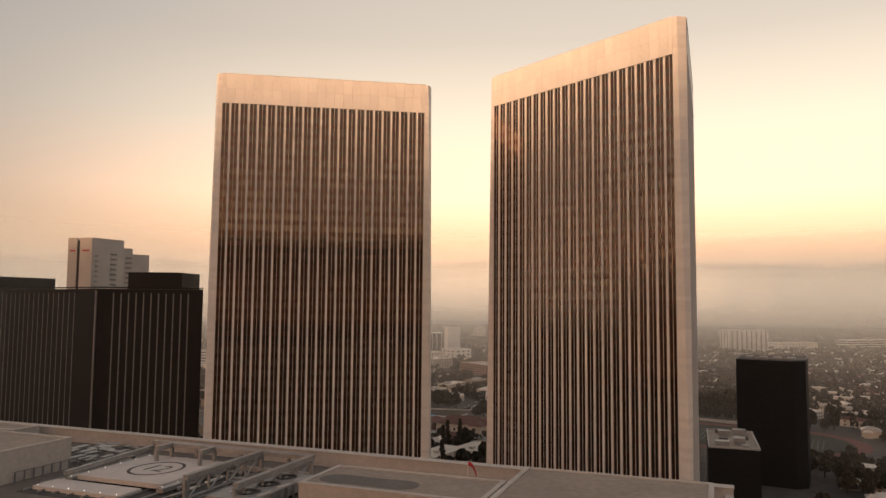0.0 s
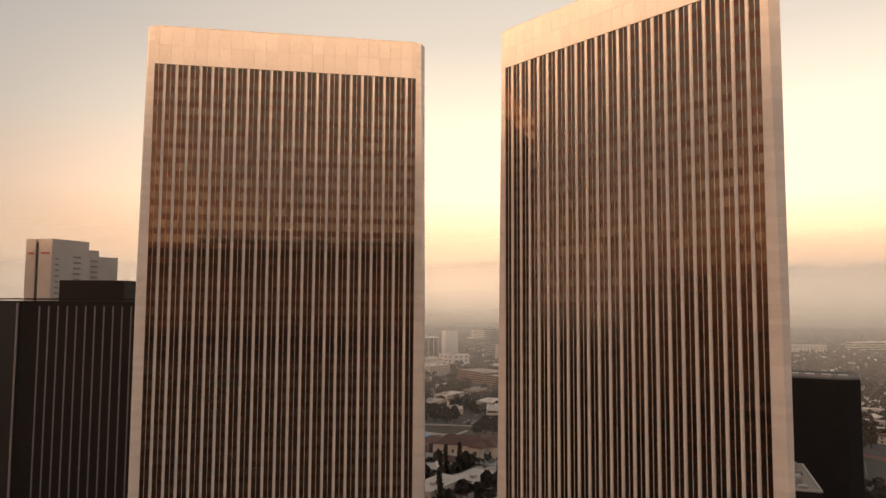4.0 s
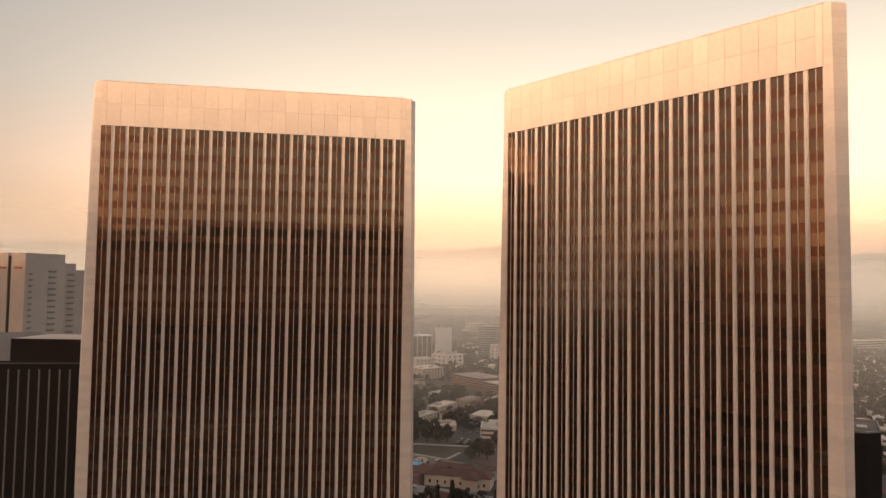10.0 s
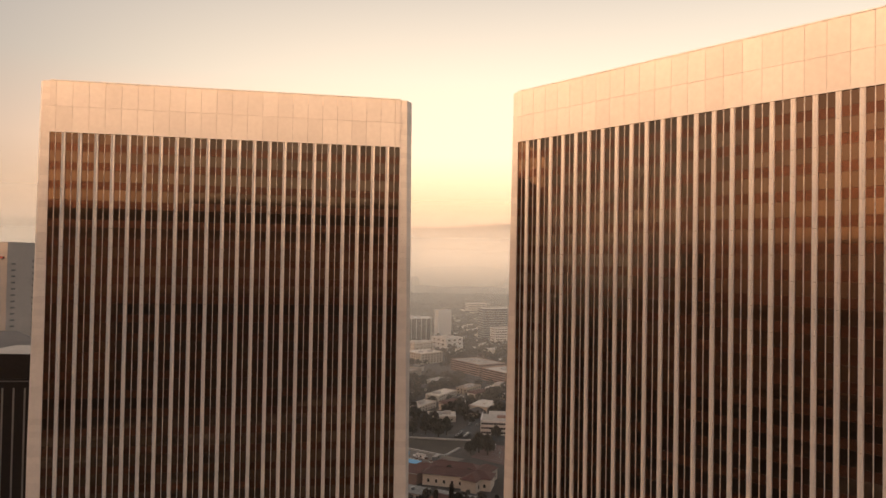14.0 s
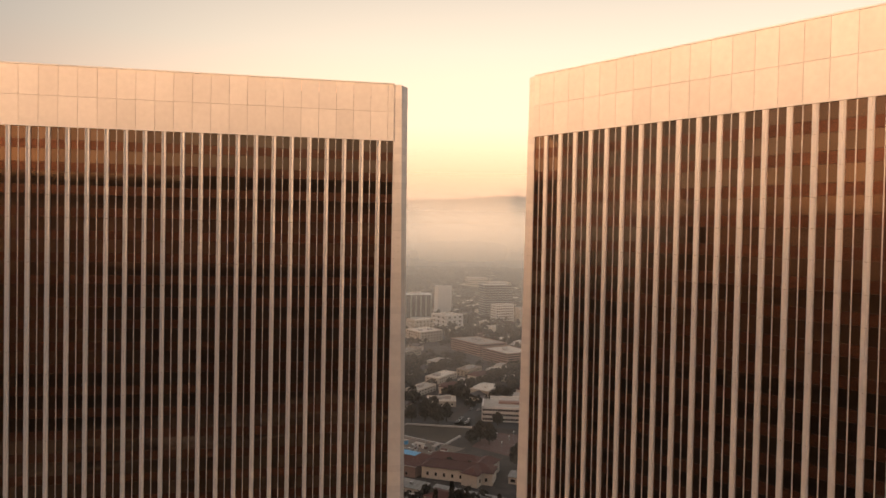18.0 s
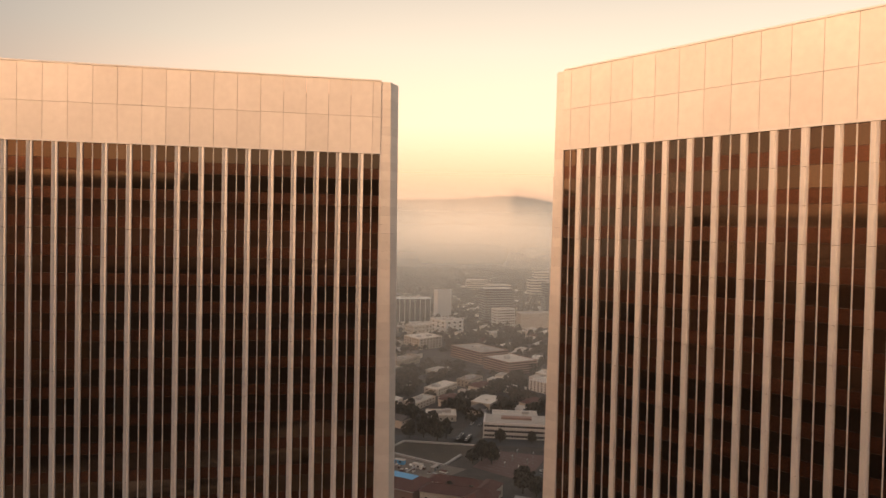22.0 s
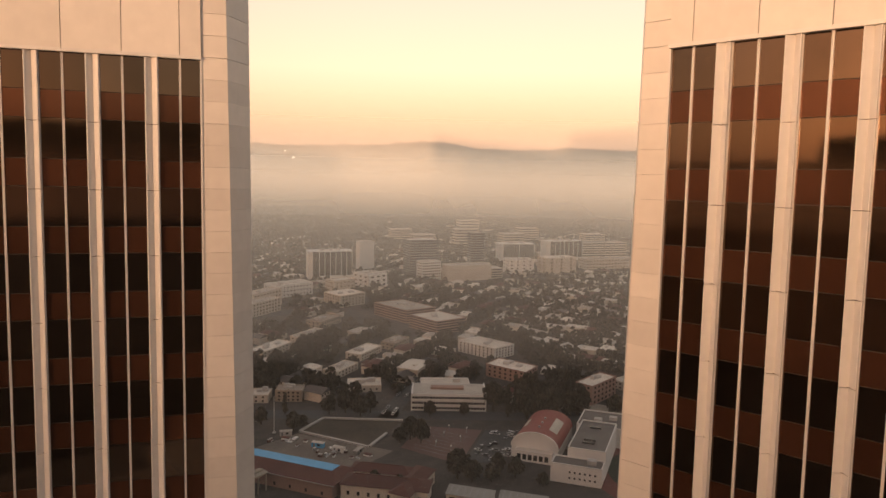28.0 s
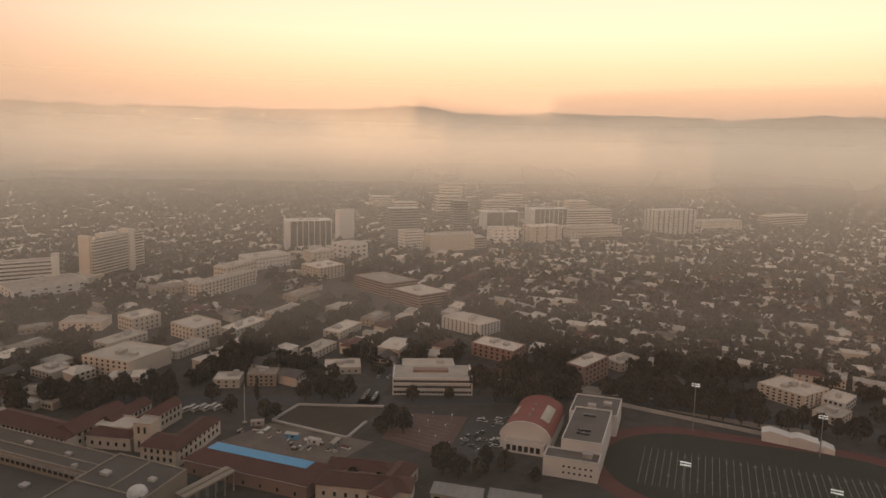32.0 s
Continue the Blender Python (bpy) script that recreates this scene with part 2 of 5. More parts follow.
def haze_material(top, alpha, tint=(1.0, 0.93, 0.82), foot=32.0, glow=0.0, way=HAZE_NORMAL, hue=(1.0, 0.76, 0.52), back=0.05):
    """See-through sheet standing in for haze, densest over the roofs and fading out above the haze top and towards the
    ground.
    """
    m = bpy.data.materials.new("mist")
    m.use_nodes = True
    t = m.node_tree
    t.nodes.clear()
    geo = t.nodes.new("ShaderNodeNewGeometry")
    s = t.nodes.new("ShaderNodeSeparateXYZ")
    t.links.new(geo.outputs["Position"], s.inputs[0])
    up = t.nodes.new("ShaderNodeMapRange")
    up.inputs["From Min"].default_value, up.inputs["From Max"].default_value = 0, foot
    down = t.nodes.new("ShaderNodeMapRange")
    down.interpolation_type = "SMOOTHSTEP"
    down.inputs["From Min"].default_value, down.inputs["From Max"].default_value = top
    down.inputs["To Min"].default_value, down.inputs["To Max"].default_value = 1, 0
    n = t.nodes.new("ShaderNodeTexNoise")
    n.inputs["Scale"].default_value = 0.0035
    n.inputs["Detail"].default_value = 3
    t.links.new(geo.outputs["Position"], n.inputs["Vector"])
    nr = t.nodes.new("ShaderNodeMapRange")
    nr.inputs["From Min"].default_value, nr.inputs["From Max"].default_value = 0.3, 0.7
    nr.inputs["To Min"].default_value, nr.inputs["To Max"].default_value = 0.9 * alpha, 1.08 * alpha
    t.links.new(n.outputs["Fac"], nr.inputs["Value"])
    lift = t.nodes.new("ShaderNodeMath")
    lift.operation = "MULTIPLY_ADD"
    lift.inputs[1].default_value, lift.inputs[2].default_value = 30, -15
    t.links.new(n.outputs["Fac"], lift.inputs[0])
    zz = t.nodes.new("ShaderNodeMath")
    zz.operation = "ADD"
    t.links.new(s.outputs["Z"], zz.inputs[0])
    t.links.new(lift.outputs[0], zz.inputs[1])
    t.links.new(s.outputs["Z"], up.inputs["Value"])
    t.links.new(zz.outputs[0], down.inputs["Value"])
    a = t.nodes.new("ShaderNodeMath")
    a.operation = "MULTIPLY"
    t.links.new(up.outputs["Result"], a.inputs[0])
    t.links.new(down.outputs["Result"], a.inputs[1])
    b = t.nodes.new("ShaderNodeMath")
    b.operation = "MULTIPLY"
    t.links.new(a.outputs[0], b.inputs[0])
    t.links.new(nr.outputs["Result"], b.inputs[1])
    slope = t.nodes.new("ShaderNodeCombineXYZ")
    for k, v in zip("XYZ", way):
        slope.inputs[k].default_value = v
    clear = t.nodes.new("ShaderNodeBsdfTransparent")
    d1 = t.nodes.new("ShaderNodeBsdfDiffuse")
    d2 = t.nodes.new("ShaderNodeBsdfTranslucent")
    for d in (d1, d2):
        d.inputs["Color"].default_value = (*tint, 1)
    # fixed normal turns the sheet to the brighter sky, which lightens the haze
    d2.inputs["Normal"].links or t.links.new(slope.outputs[0], d2.inputs["Normal"])
    half = t.nodes.new("ShaderNodeMixShader")
    half.inputs[0].default_value = 1.0 - back
    t.links.new(d1.outputs[0], half.inputs[1])
    t.links.new(d2.outputs[0], half.inputs[2])
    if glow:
        # own emission added to brighten the haze sheet, near or far
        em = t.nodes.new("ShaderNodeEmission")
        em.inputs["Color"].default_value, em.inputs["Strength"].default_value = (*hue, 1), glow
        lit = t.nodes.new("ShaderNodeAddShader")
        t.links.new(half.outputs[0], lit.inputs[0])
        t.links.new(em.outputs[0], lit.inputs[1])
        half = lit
    mix = t.nodes.new("ShaderNodeMixShader")
    t.links.new(b.outputs[0], mix.inputs[0])
    t.links.new(clear.outputs[0], mix.inputs[1])
    t.links.new(half.outputs[0], mix.inputs[2])
    out = t.nodes.new("ShaderNodeOutputMaterial")
    t.links.new(mix.outputs[0], out.inputs["Surface"])
    return m



# ---- ground, hills ----
g = Mesh()
g.poly([(-4900, -4900, 0), (4900, -4900, 0), (4900, 4900, 0), (-4900, 4900, 0)])
tagged(part("ground", g, GROUND), "dusky city ground with streets and planted plots", "ground", kind="structure")


def hill_ring(name, radius, depth, height, seed, a0, a1):
    m, n = Mesh(), 900
    rows = []
    for i in range(n + 1):
        a = radians(a0 + (a1 - a0) * i / n)
        h = height(a) * (1 + 0.08 * (noise.noise((a * 9, seed, 0)) + 0.6 * noise.noise((a * 31, seed, 3)) + 0.32 * noise.noise((a * 90, seed, 7)) + 0.22 * noise.noise((a * 300, seed, 2)) + 0.12 * noise.noise((a * 700, seed, 5))))
        rows.append([(radius * math.sin(a), radius * math.cos(a), -5), ((radius + depth * 0.5) * math.sin(a), (radius + depth * 0.5) * math.cos(a), h * 0.6),
                     ((radius + depth) * math.sin(a), (radius + depth) * math.cos(a), h)])
    for r0, r1 in zip(rows, rows[1:]):
        for k in range(2):
            m.poly([r0[k], r1[k], r1[k + 1], r0[k + 1]])
    return tagged(part(name, m, HILL), "low hazy chaparral-covered hills, plus an unseen ridge that blocks the sun", "hills", kind="structure")


# sectors past 1.3 rad are unseen, sized to shade lower floors and shape reflections
hill_ring("backdrop_hills", 4050, 400, lambda a: 343 + 12 * math.exp(-((a + 0.171) / 0.09) ** 2) + 42 * math.exp(-((a - 0.081) / 0.09) ** 2) + 12 * math.exp(-((a - 0.31) / 0.1) ** 2) if abs(a) < 1.3 else 290.0 if -2.0 < a < 0 else 500.0 if a > 2.75 else 439.0, 4, -180, 180)


WINLIT = bpy.data.materials.new("lit_window")
WINLIT.use_nodes = True
WINLIT.node_tree.nodes["Principled BSDF"].inputs["Emission Color"].default_value = (1, 0.86, 0.62, 1)
WINLIT.node_tree.nodes["Principled BSDF"].inputs["Emission Strength"].default_value = 10.0
rnd = random.Random(31)
for k in range(16):
    a = radians(-16.7 + 11.7 * (k + rnd.random()) / 16)
    r = 4290 + rnd.uniform(0, 110)
    z = 365 * (0.6 + 0.4 * (r - 4250) / 200)
    h = thing("hillside_house", r * math.sin(a), r * math.cos(a), z, -math.degrees(a), "pale hillside villa with lit windows", "house", "villas on the hillside")
    w = rnd.uniform(14, 30)
    part("wall", Mesh().box(0, 0, -40, w, 12, 9), STUCCO, h)
    part("roof", Mesh().box(-1, -1, 9, w + 1, 13, 10), SHINGLE, h)
    for j in range(1 + k % 3):
        part("lit_window", Mesh().box(2 + 6 * j, -0.3, 3, 6 + 6 * j, 0.1, 7), WINLIT, h)


# ---- twin towers ----
FLOOR_H, GLASS_TOP, TOP, FLOORS = 3.659, 160.67, 170.33, 43
COURSES = 3 * FLOORS
PANEL_H = (TOP - GLASS_TOP) / 2


def tower(x, y, turn, length, p, c, near, label):
    """A triangular tower with blunt corners. (x, y) is where the glass of the main face begins, turn its direction, p the width
    of the corner piers, c the cut at the three corners, near the panes built one by one, as first and last column."""
    end, PO = 1.14, 0.14
    t = thing("office_tower", x, y, 0, turn, label, "tower", "twin towers")
    S = length + 2 * p + c[0] + c[1]
    u = [Vector((math.cos(radians(120 * k)), math.sin(radians(120 * k)))) for k in range(3)]
    c0 = Vector((-(p + c[0]), 0))
    corner = [c0, c0 + S * u[0], c0 + S * u[0] + S * u[1]]
    inset = []
    for k in range(3):
        n = Vector((u[k].y, -u[k].x))
        for s in (c[k], S - c[(k + 1) % 3]):
            inset.append(corner[k] + u[k] * s - n * 0.02)
    part("core", Mesh().prism([tuple(q) for q in inset], 0, TOP - 2.0), CORE, t)
    part("roof", Mesh().prism([tuple(q * 0.985 + sum(inset, Vector((0, 0))) / 6 * 0.015) for q in inset], TOP - 1.99, TOP - 1.9), ROOFGREY, t)
    mid = sum(inset, Vector((0, 0))) / 6
    part("plant_room", Mesh().rbox(mid.x, mid.y, 20, 14, TOP - 1.9, TOP - 0.4), CONCRETE, t)
    # corner piers, three courses to a floor: the blunt edge narrows and the pier widens towards the ground
    for k in range(3):
        k1 = (k + 1) % 3
        n, nn, w = Vector((u[k].y, -u[k].x)), Vector((u[k1].y, -u[k1].x)), u[k1]
        q, whole = corner[k1], c[k1] + p

        def ring(z):
            cc = max(0.5, c[k1] - 0.0142 * (TOP - z))
            return [tuple(v) for v in (q - u[k] * whole, q - u[k] * whole + n * PO, q - u[k] * cc + n * PO, q + w * cc + nn * PO, q + w * whole + nn * PO, q + w * whole)]

        if k == 1:
            part("pier", Mesh().loft(ring(0), ring(TOP), 0, TOP), PANEL, t)
            continue
        hh = FLOOR_H / 3
        for z in range(COURSES):
            z1 = GLASS_TOP - z * hh
            part("pier_panel", Mesh().loft(ring(z1 - hh), ring(z1), z1 - hh + 0.006, z1 - 0.006), PANEL, t)
        z1 = GLASS_TOP - COURSES * hh
        part("pier_base", Mesh().loft(ring(0), ring(z1), 0, z1 - 0.02), PANEL, t)
        for j in range(8):
            z0, z1 = GLASS_TOP + 0.02 + j * (TOP - GLASS_TOP) / 8, GLASS_TOP + (j + 1) * (TOP - GLASS_TOP) / 8
            part("pier_cap", Mesh().loft(ring(z0), ring(z1), z0, z1), PANEL, t)
    for k in range(3):
        face = S - 2 * p - c[k] - c[(k + 1) % 3]
        bay = (face - 2 * end) / 22
        o = corner[k] + u[k] * (p + c[k])
        frame_k = Matrix(((u[k].x, u[k].y, 0, o.x), (u[k].y, -u[k].x, 0, o.y), (0, 0, 1, 0), (0, 0, 0, 1)))
        # in these axes x runs along the face and y points outward
        panel = Mesh().box(0.02, -0.3, 0, bay - 0.02, 0.27, PANEL_H - 0.04).data("fascia_panel", PANEL)
        half = Mesh().box(0.02, -0.3, 0, end - 0.02, 0.27, PANEL_H - 0.04).data("fascia_panel", PANEL)
        for i in range(24):
            for j in range(2):
                x0 = 0 if i == 0 else end + (i - 1) * bay
                piece("fascia_panel", half if i in (0, 23) else panel, t, frame_k @ pose(x0, 0, GLASS_TOP + 0.03 + j * PANEL_H))
        part("fascia_lip", Mesh().box(0, 0.03, GLASS_TOP - 0.16, face, 0.36, GLASS_TOP + 0.02), RIB, t).matrix_basis = frame_k
        part("roof_coping", Mesh().box(0, -0.4, TOP + 0.02, face, 0.36, TOP + 0.2), PANEL, t).matrix_basis = frame_k
        rib = Mesh()
        for j in range(FLOORS if k == 0 else 1):
            z1 = GLASS_TOP - 0.17 - j * FLOOR_H
            z0 = (z1 - FLOOR_H + 0.03) if k == 0 else 0
            rib.prism([(-0.33, 0), (-0.33, 0.30), (-0.28, 0.30), (0, 0.03), (0.28, 0.30), (0.33, 0.30), (0.33, 0)], z0, z1)
        rib.box(-0.365, 0, 0, -0.333, 0.12, GLASS_TOP - 0.17)
        rib.box(0.333, 0, 0, 0.365, 0.12, GLASS_TOP - 0.17)
        rib = rib.data("rib", RIB)
        mul = Mesh().prism([(-0.055, 0), (-0.055, 0.12), (-0.02, 0.12), (-0.015, 0.07), (0.015, 0.07), (0.02, 0.12), (0.055, 0.12), (0.055, 0)], 0, GLASS_TOP - 0.17).data("mullion", RIB)
        for i in range(23):
            if i:
                piece("rib", rib, t, frame_k @ pose(end + (i - 0.5) * bay, 0, 0))
            piece("mullion", mul, t, frame_k @ pose(end + i * bay, 0, 0))
        for s in (0.03, face - 0.03):
            part("edge_trim", Mesh().box(s - 0.05, 0, 0, s + 0.05, 0.2, GLASS_TOP - 0.17), RIB, t).matrix_basis = frame_k
        for name, single, mat, a, b in (("window_glazing", "window_pane", VISION, 0.0, 0.59), ("spandrel_glazing", "spandrel_pane", SPANDREL, 0.59, 1.0)):
            gl, shared = Mesh(), {}
            for i in range(46):
                x0, x1 = (0, end) if i == 0 else (face - end, face) if i == 45 else (end + (i - 1) * bay / 2, end + i * bay / 2)
                for j in range(FLOORS):
                    z1 = GLASS_TOP - j * FLOOR_H
                    if k == 0 and near[0] <= i <= near[1] and j < 25:
                        w = round(x1 - x0, 3)
                        if w not in shared:
                            shared[w] = Mesh().box(0.02, 0.0, 0.02, w - 0.02, 0.03, (b - a) * FLOOR_H - 0.02).data(single, mat)
                        piece(single, shared[w], t, frame_k @ pose(x0, 0, z1 - b * FLOOR_H))
                    else:
                        gl.poly([frame_k @ Vector((xx, 0.03, zz)) for xx, zz in ((x0, z1 - b * FLOOR_H + 0.02), (x1, z1 - b * FLOOR_H + 0.02), (x1, z1 - a * FLOOR_H - 0.02), (x0, z1 - a * FLOOR_H - 0.02))])
            part(name, gl, mat, t, kind="stuff")
    return t


tower(-83.9, -13.68, 10.27, 67.57, 1.25, (1.5, 2.4, 2.4), (40, 45), "triangular high-rise with pale aluminium ribs and bronze glass")
tower(6.26, -10.37, -49.4, 67.57, 1.25, (2.4, 2.4, 2.4), (0, 5), "triangular high-rise with pale aluminium ribs and bronze glass")


# ---- haze sheets over the city and behind the camera ----
def mist_bank(radius, top, alpha, wobble, seed, a0=-100, a1=100, tint=(1.0, 0.93, 0.82), foot=32.0, glow=0.0, way=HAZE_NORMAL, hue=(1.0, 0.76, 0.52), back=0.05):
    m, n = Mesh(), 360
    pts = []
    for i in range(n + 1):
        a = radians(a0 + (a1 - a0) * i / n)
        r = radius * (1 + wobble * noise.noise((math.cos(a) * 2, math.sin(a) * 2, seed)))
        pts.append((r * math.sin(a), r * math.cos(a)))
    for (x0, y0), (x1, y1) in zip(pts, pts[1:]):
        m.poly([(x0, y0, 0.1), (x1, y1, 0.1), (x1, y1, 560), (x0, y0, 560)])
    return tagged(part("mist_bank", m, haze_material(top, alpha, tint, foot, glow, way, hue, back)), "upright see-through sheet standing in for evening haze", "mist", kind="stuff")


# nested sheets stand in for haze, each brightened by its own emission
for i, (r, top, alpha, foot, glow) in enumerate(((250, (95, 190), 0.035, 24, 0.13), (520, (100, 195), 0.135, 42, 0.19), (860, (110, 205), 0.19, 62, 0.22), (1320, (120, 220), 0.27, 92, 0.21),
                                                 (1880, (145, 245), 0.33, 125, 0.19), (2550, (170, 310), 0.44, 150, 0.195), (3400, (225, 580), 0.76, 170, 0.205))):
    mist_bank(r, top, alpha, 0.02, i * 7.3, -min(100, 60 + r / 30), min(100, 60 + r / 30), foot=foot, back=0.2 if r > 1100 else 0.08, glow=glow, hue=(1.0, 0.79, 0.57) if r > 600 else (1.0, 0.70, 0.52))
# unseen sheets behind the camera, added to glow orange in the glass reflections
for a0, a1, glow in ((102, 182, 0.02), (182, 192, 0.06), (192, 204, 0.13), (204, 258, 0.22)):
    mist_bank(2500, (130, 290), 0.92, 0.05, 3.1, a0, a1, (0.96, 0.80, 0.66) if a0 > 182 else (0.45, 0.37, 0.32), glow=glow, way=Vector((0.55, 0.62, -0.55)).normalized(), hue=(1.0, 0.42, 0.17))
# unseen dark sheets behind the camera, added to dim sun and reflections low down
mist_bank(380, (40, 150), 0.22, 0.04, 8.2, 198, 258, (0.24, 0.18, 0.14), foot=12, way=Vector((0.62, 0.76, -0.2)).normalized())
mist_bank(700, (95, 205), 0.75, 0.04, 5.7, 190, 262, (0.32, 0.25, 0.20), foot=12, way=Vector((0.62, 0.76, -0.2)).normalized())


LAMP = bpy.data.materials.new("flood_lamp")
LAMP.use_nodes = True
lb = LAMP.node_tree.nodes["Principled BSDF"]
lb.inputs["Emission Color"].default_value, lb.inputs["Emission Strength"].default_value = (1, 0.95, 0.85, 1), 1.0


# ---- near office buildings ----
def dark_slab():
    """Dark bronze offices: two faces meeting at a corner, grey ribs, plant rooms on top."""
    t = thing("office_building", -157.7, 56, 0, 0, "dark bronze office building with thin grey ribs", "building")
    a, b = Vector((43.2, 6.0)), Vector((-92, 66))
    part("wall", Mesh().prism([(0, 0), tuple(a), (9, 66), (-60, 148), (-118, 128), tuple(b)], 0, 99.8), BLACKWALL, t)
    part("roof", Mesh().prism([(0.3, 0.6), (42.5, 6.6), (8, 65), (-59, 146), (-116, 127), (-91, 66.3)], 99.8, 99.9), ROOFGREY, t)
    part("coping", Mesh().beam((0, 0, 100.5), (*a, 100.5), 0.5), BLACKWALL, t)
    part("coping", Mesh().beam((0, 0, 100.5), (*b, 100.5), 0.5), BLACKWALL, t)
    part("coping", Mesh().beam((*a, 100.5), (9, 66, 100.5), 0.5), BLACKWALL, t)
    rib = Mesh().box(-0.24, -0.12, 0, 0.24, 0.25, 98.1).data("rib", DARKRIB)
    for k in range(11):
        q = a * (0.16 + 0.07 * k)
        piece("rib", rib, t, pose(q.x, q.y, 0, 0, 0, 8))
    part("corner_rib", Mesh().beam((0, -0.2, 0), (0, -0.2, 99.1), 0.7), DARKRIB, t)
    for k in range(20):
        q = b * (0.16 + 0.042 * k)
        piece("rib", rib, t, pose(q.x, q.y, 0, 0, 0, -35.7))
    room = part("plant_room", Mesh().box(9.6, 8, 99.8, 33, 30, 107.3), BLACKWALL, t)
    part("plant_room", Mesh().prism([(-92, 74), (-118, 87), (-103, 124), (-80, 112)], 99.8, 107.3), BLACKWALL, t)
    part("plant_roof", Mesh().box(10, 8.4, 107.3, 32.6, 29.6, 107.36), PALEROOF, room)
    for x, y in ((31, 14), (-84, 80)):
        part("aerial", Mesh().box(x, y, 107.3, x + 0.12, y + 0.12, 111), STEEL, t)
    return t


dark_slab()


def dark_block():
    t = thing("office_building", 147.3, 154.5, 0, -28, "square dark office block with one cut corner", "building")
    part("wall", Mesh().prism([(0.9, 0), (28.5, 0), (34, 5.5), (34, 34), (0, 34), (0, 0.9)], 0, 66.2), BLACKWALL, t)
    part("roof", Mesh().prism([(1, 1), (28, 1), (33, 6), (33, 33), (1, 33)], 66.2, 66.3), ROOFGREY, t)
    for q in ((0, 0, 28.5, 0.5), (0, 33.5, 34, 34), (0, 0.5, 0.5, 33.5), (33.5, 5.5, 34, 33.5)):
        part("coping", Mesh().box(q[0], q[1], 66.2, q[2], q[3], 67.1), DARKRIB, t)
    for k in range(4):
        part("roof_unit", Mesh().box(4 + 7 * k, 8, 66.3, 8 + 7 * k, 14, 67.6), STEEL, t)
    for f in range(14):
        part("floor_band", Mesh().box(0.9, -0.1, 4 + f * 4.4, 28.4, 0, 4.5 + f * 4.4), BLACKWALL, t)
    part("coping", Mesh().beam((28.3, 0.25, 66.65), (33.75, 5.7, 66.65), 0.8), DARKRIB, t)
    return t


dark_block()
annex = thing("office_annex", 106.4, 81, 0, -18, "long low dark block with pale cluttered roof", "building")
part("wall", Mesh().box(0, 0, 0, 21.4, 48, 32.4), BLACKWALL, annex)
part("roof", Mesh().box(0.6, 0.6, 32.4, 20.8, 47.4, 32.5), PLANTROOF, annex)
for x, y, w, d, h in ((3, 4, 6, 5, 2.2), (11, 10, 5, 6, 3), (14, 24, 4, 3, 1.6), (5, 31, 5, 5, 2.6), (5, 18, 4, 4, 1.4), (12, 38, 6, 5, 2.4), (14, 3, 3, 3, 1.2), (4, 40, 4, 4, 1.8)):
    part("roof_unit", Mesh().box(x, y, 32.5, x + w, y + d, 32.5 + h), ROOFGREY if w == 4 else STEEL, annex)
for q in ((0, 0, 21.4, 0.6), (0, 47.4, 21.4, 48), (0, 0.6, 0.6, 47.4), (20.8, 0.6, 21.4, 47.4)):
    part("parapet", Mesh().box(q[0], q[1], 32.4, q[2], q[3], 33.2), CONCRETE, annex)


def pale_tower():
    t = thing("office_tower_far", -320.2, 332.7, 0, 0, "pale stepped high-rise with dark vertical slot", "tower")
    part("lit_face", Mesh().prism([(0, 0), (8.6, -1.9), (9.1, -0.5), (11.6, -1.1), (11.4, -2.5), (23, -5), (36, 19.5), (12, 34)], 0, 140), CONCRETE, t)
    part("slot", Mesh().prism([(8.7, -1.5), (11.4, -2.1), (11.6, -1.15), (9.15, -0.55)], 0, 138), BLACKWALL, t)
    part("step", Mesh().prism([(36, 19.5), (40.5, 25.5), (24, 42), (12, 34)], 0, 134), CONCRETE, t)
    part("wing", Mesh().prism([(40.5, 25.5), (50, 36), (34, 54), (24, 42)], 0, 129.5), CONCRETE, t)
    for k in range(16):
        z = 128 - 4 * k
        part("window_band", Mesh().beam((30.5, 9.2, z), (33, 13.9, z), 1.3), DARKRIB, t)
        part("window_band", Mesh().beam((37, 20.9, z - 2), (40, 24.8, z - 2), 1.2), DARKRIB, t)
        part("window_band", Mesh().beam((24.2, -2.7, z - 2), (25.4, -0.5, z - 2), 1.1), DARKRIB, t)
    SIGN = material("red_sign", (0.35, 0.06, 0.05), 0.6)
    part("sign_bar", Mesh().beam((2.5, -0.6, 130), (7.0, -1.6, 130), 1.3), SIGN, t)
    part("sign_bar", Mesh().beam((14.5, -3.2, 130), (20.5, -4.5, 130), 1.3), SIGN, t)
    t.scale = (0.98, 1.15, 1.04)
    return t


pale_tower()


# ---- rooftop under the start of the flight ----
RX, RY, RT, DECK = -28.9, -139.3, -19.4, 69.7


def on_roof(name, label, category, x=0.0, y=0.0, z=DECK, turn=0.0, group=""):
    q = pose(RX, RY, 0, 0, 0, RT) @ Matrix.Diagonal((0.99, 1.145, 1, 1)) @ pose(x, y, z, 0, 0, turn)
    ob = new(name)
    ob.matrix_basis = q
    return tagged(ob, label, category, group)


def rooftop():
    t = on_roof("rooftop_building", "pale concrete office building with parapet and flat roof", "building", z=0)
    part("wall", Mesh().box(-82, -44, 0, 60, 5.2, DECK), CONCRETE, t)
    part("roof_deck", Mesh().box(-81.5, -43.5, DECK, 59.5, 4, DECK + 0.05), ROOFGREY, t)
    wall = part("parapet", Mesh().box(-82, 4, DECK, 60, 5.2, DECK + 2.15), CONCRETE, t)
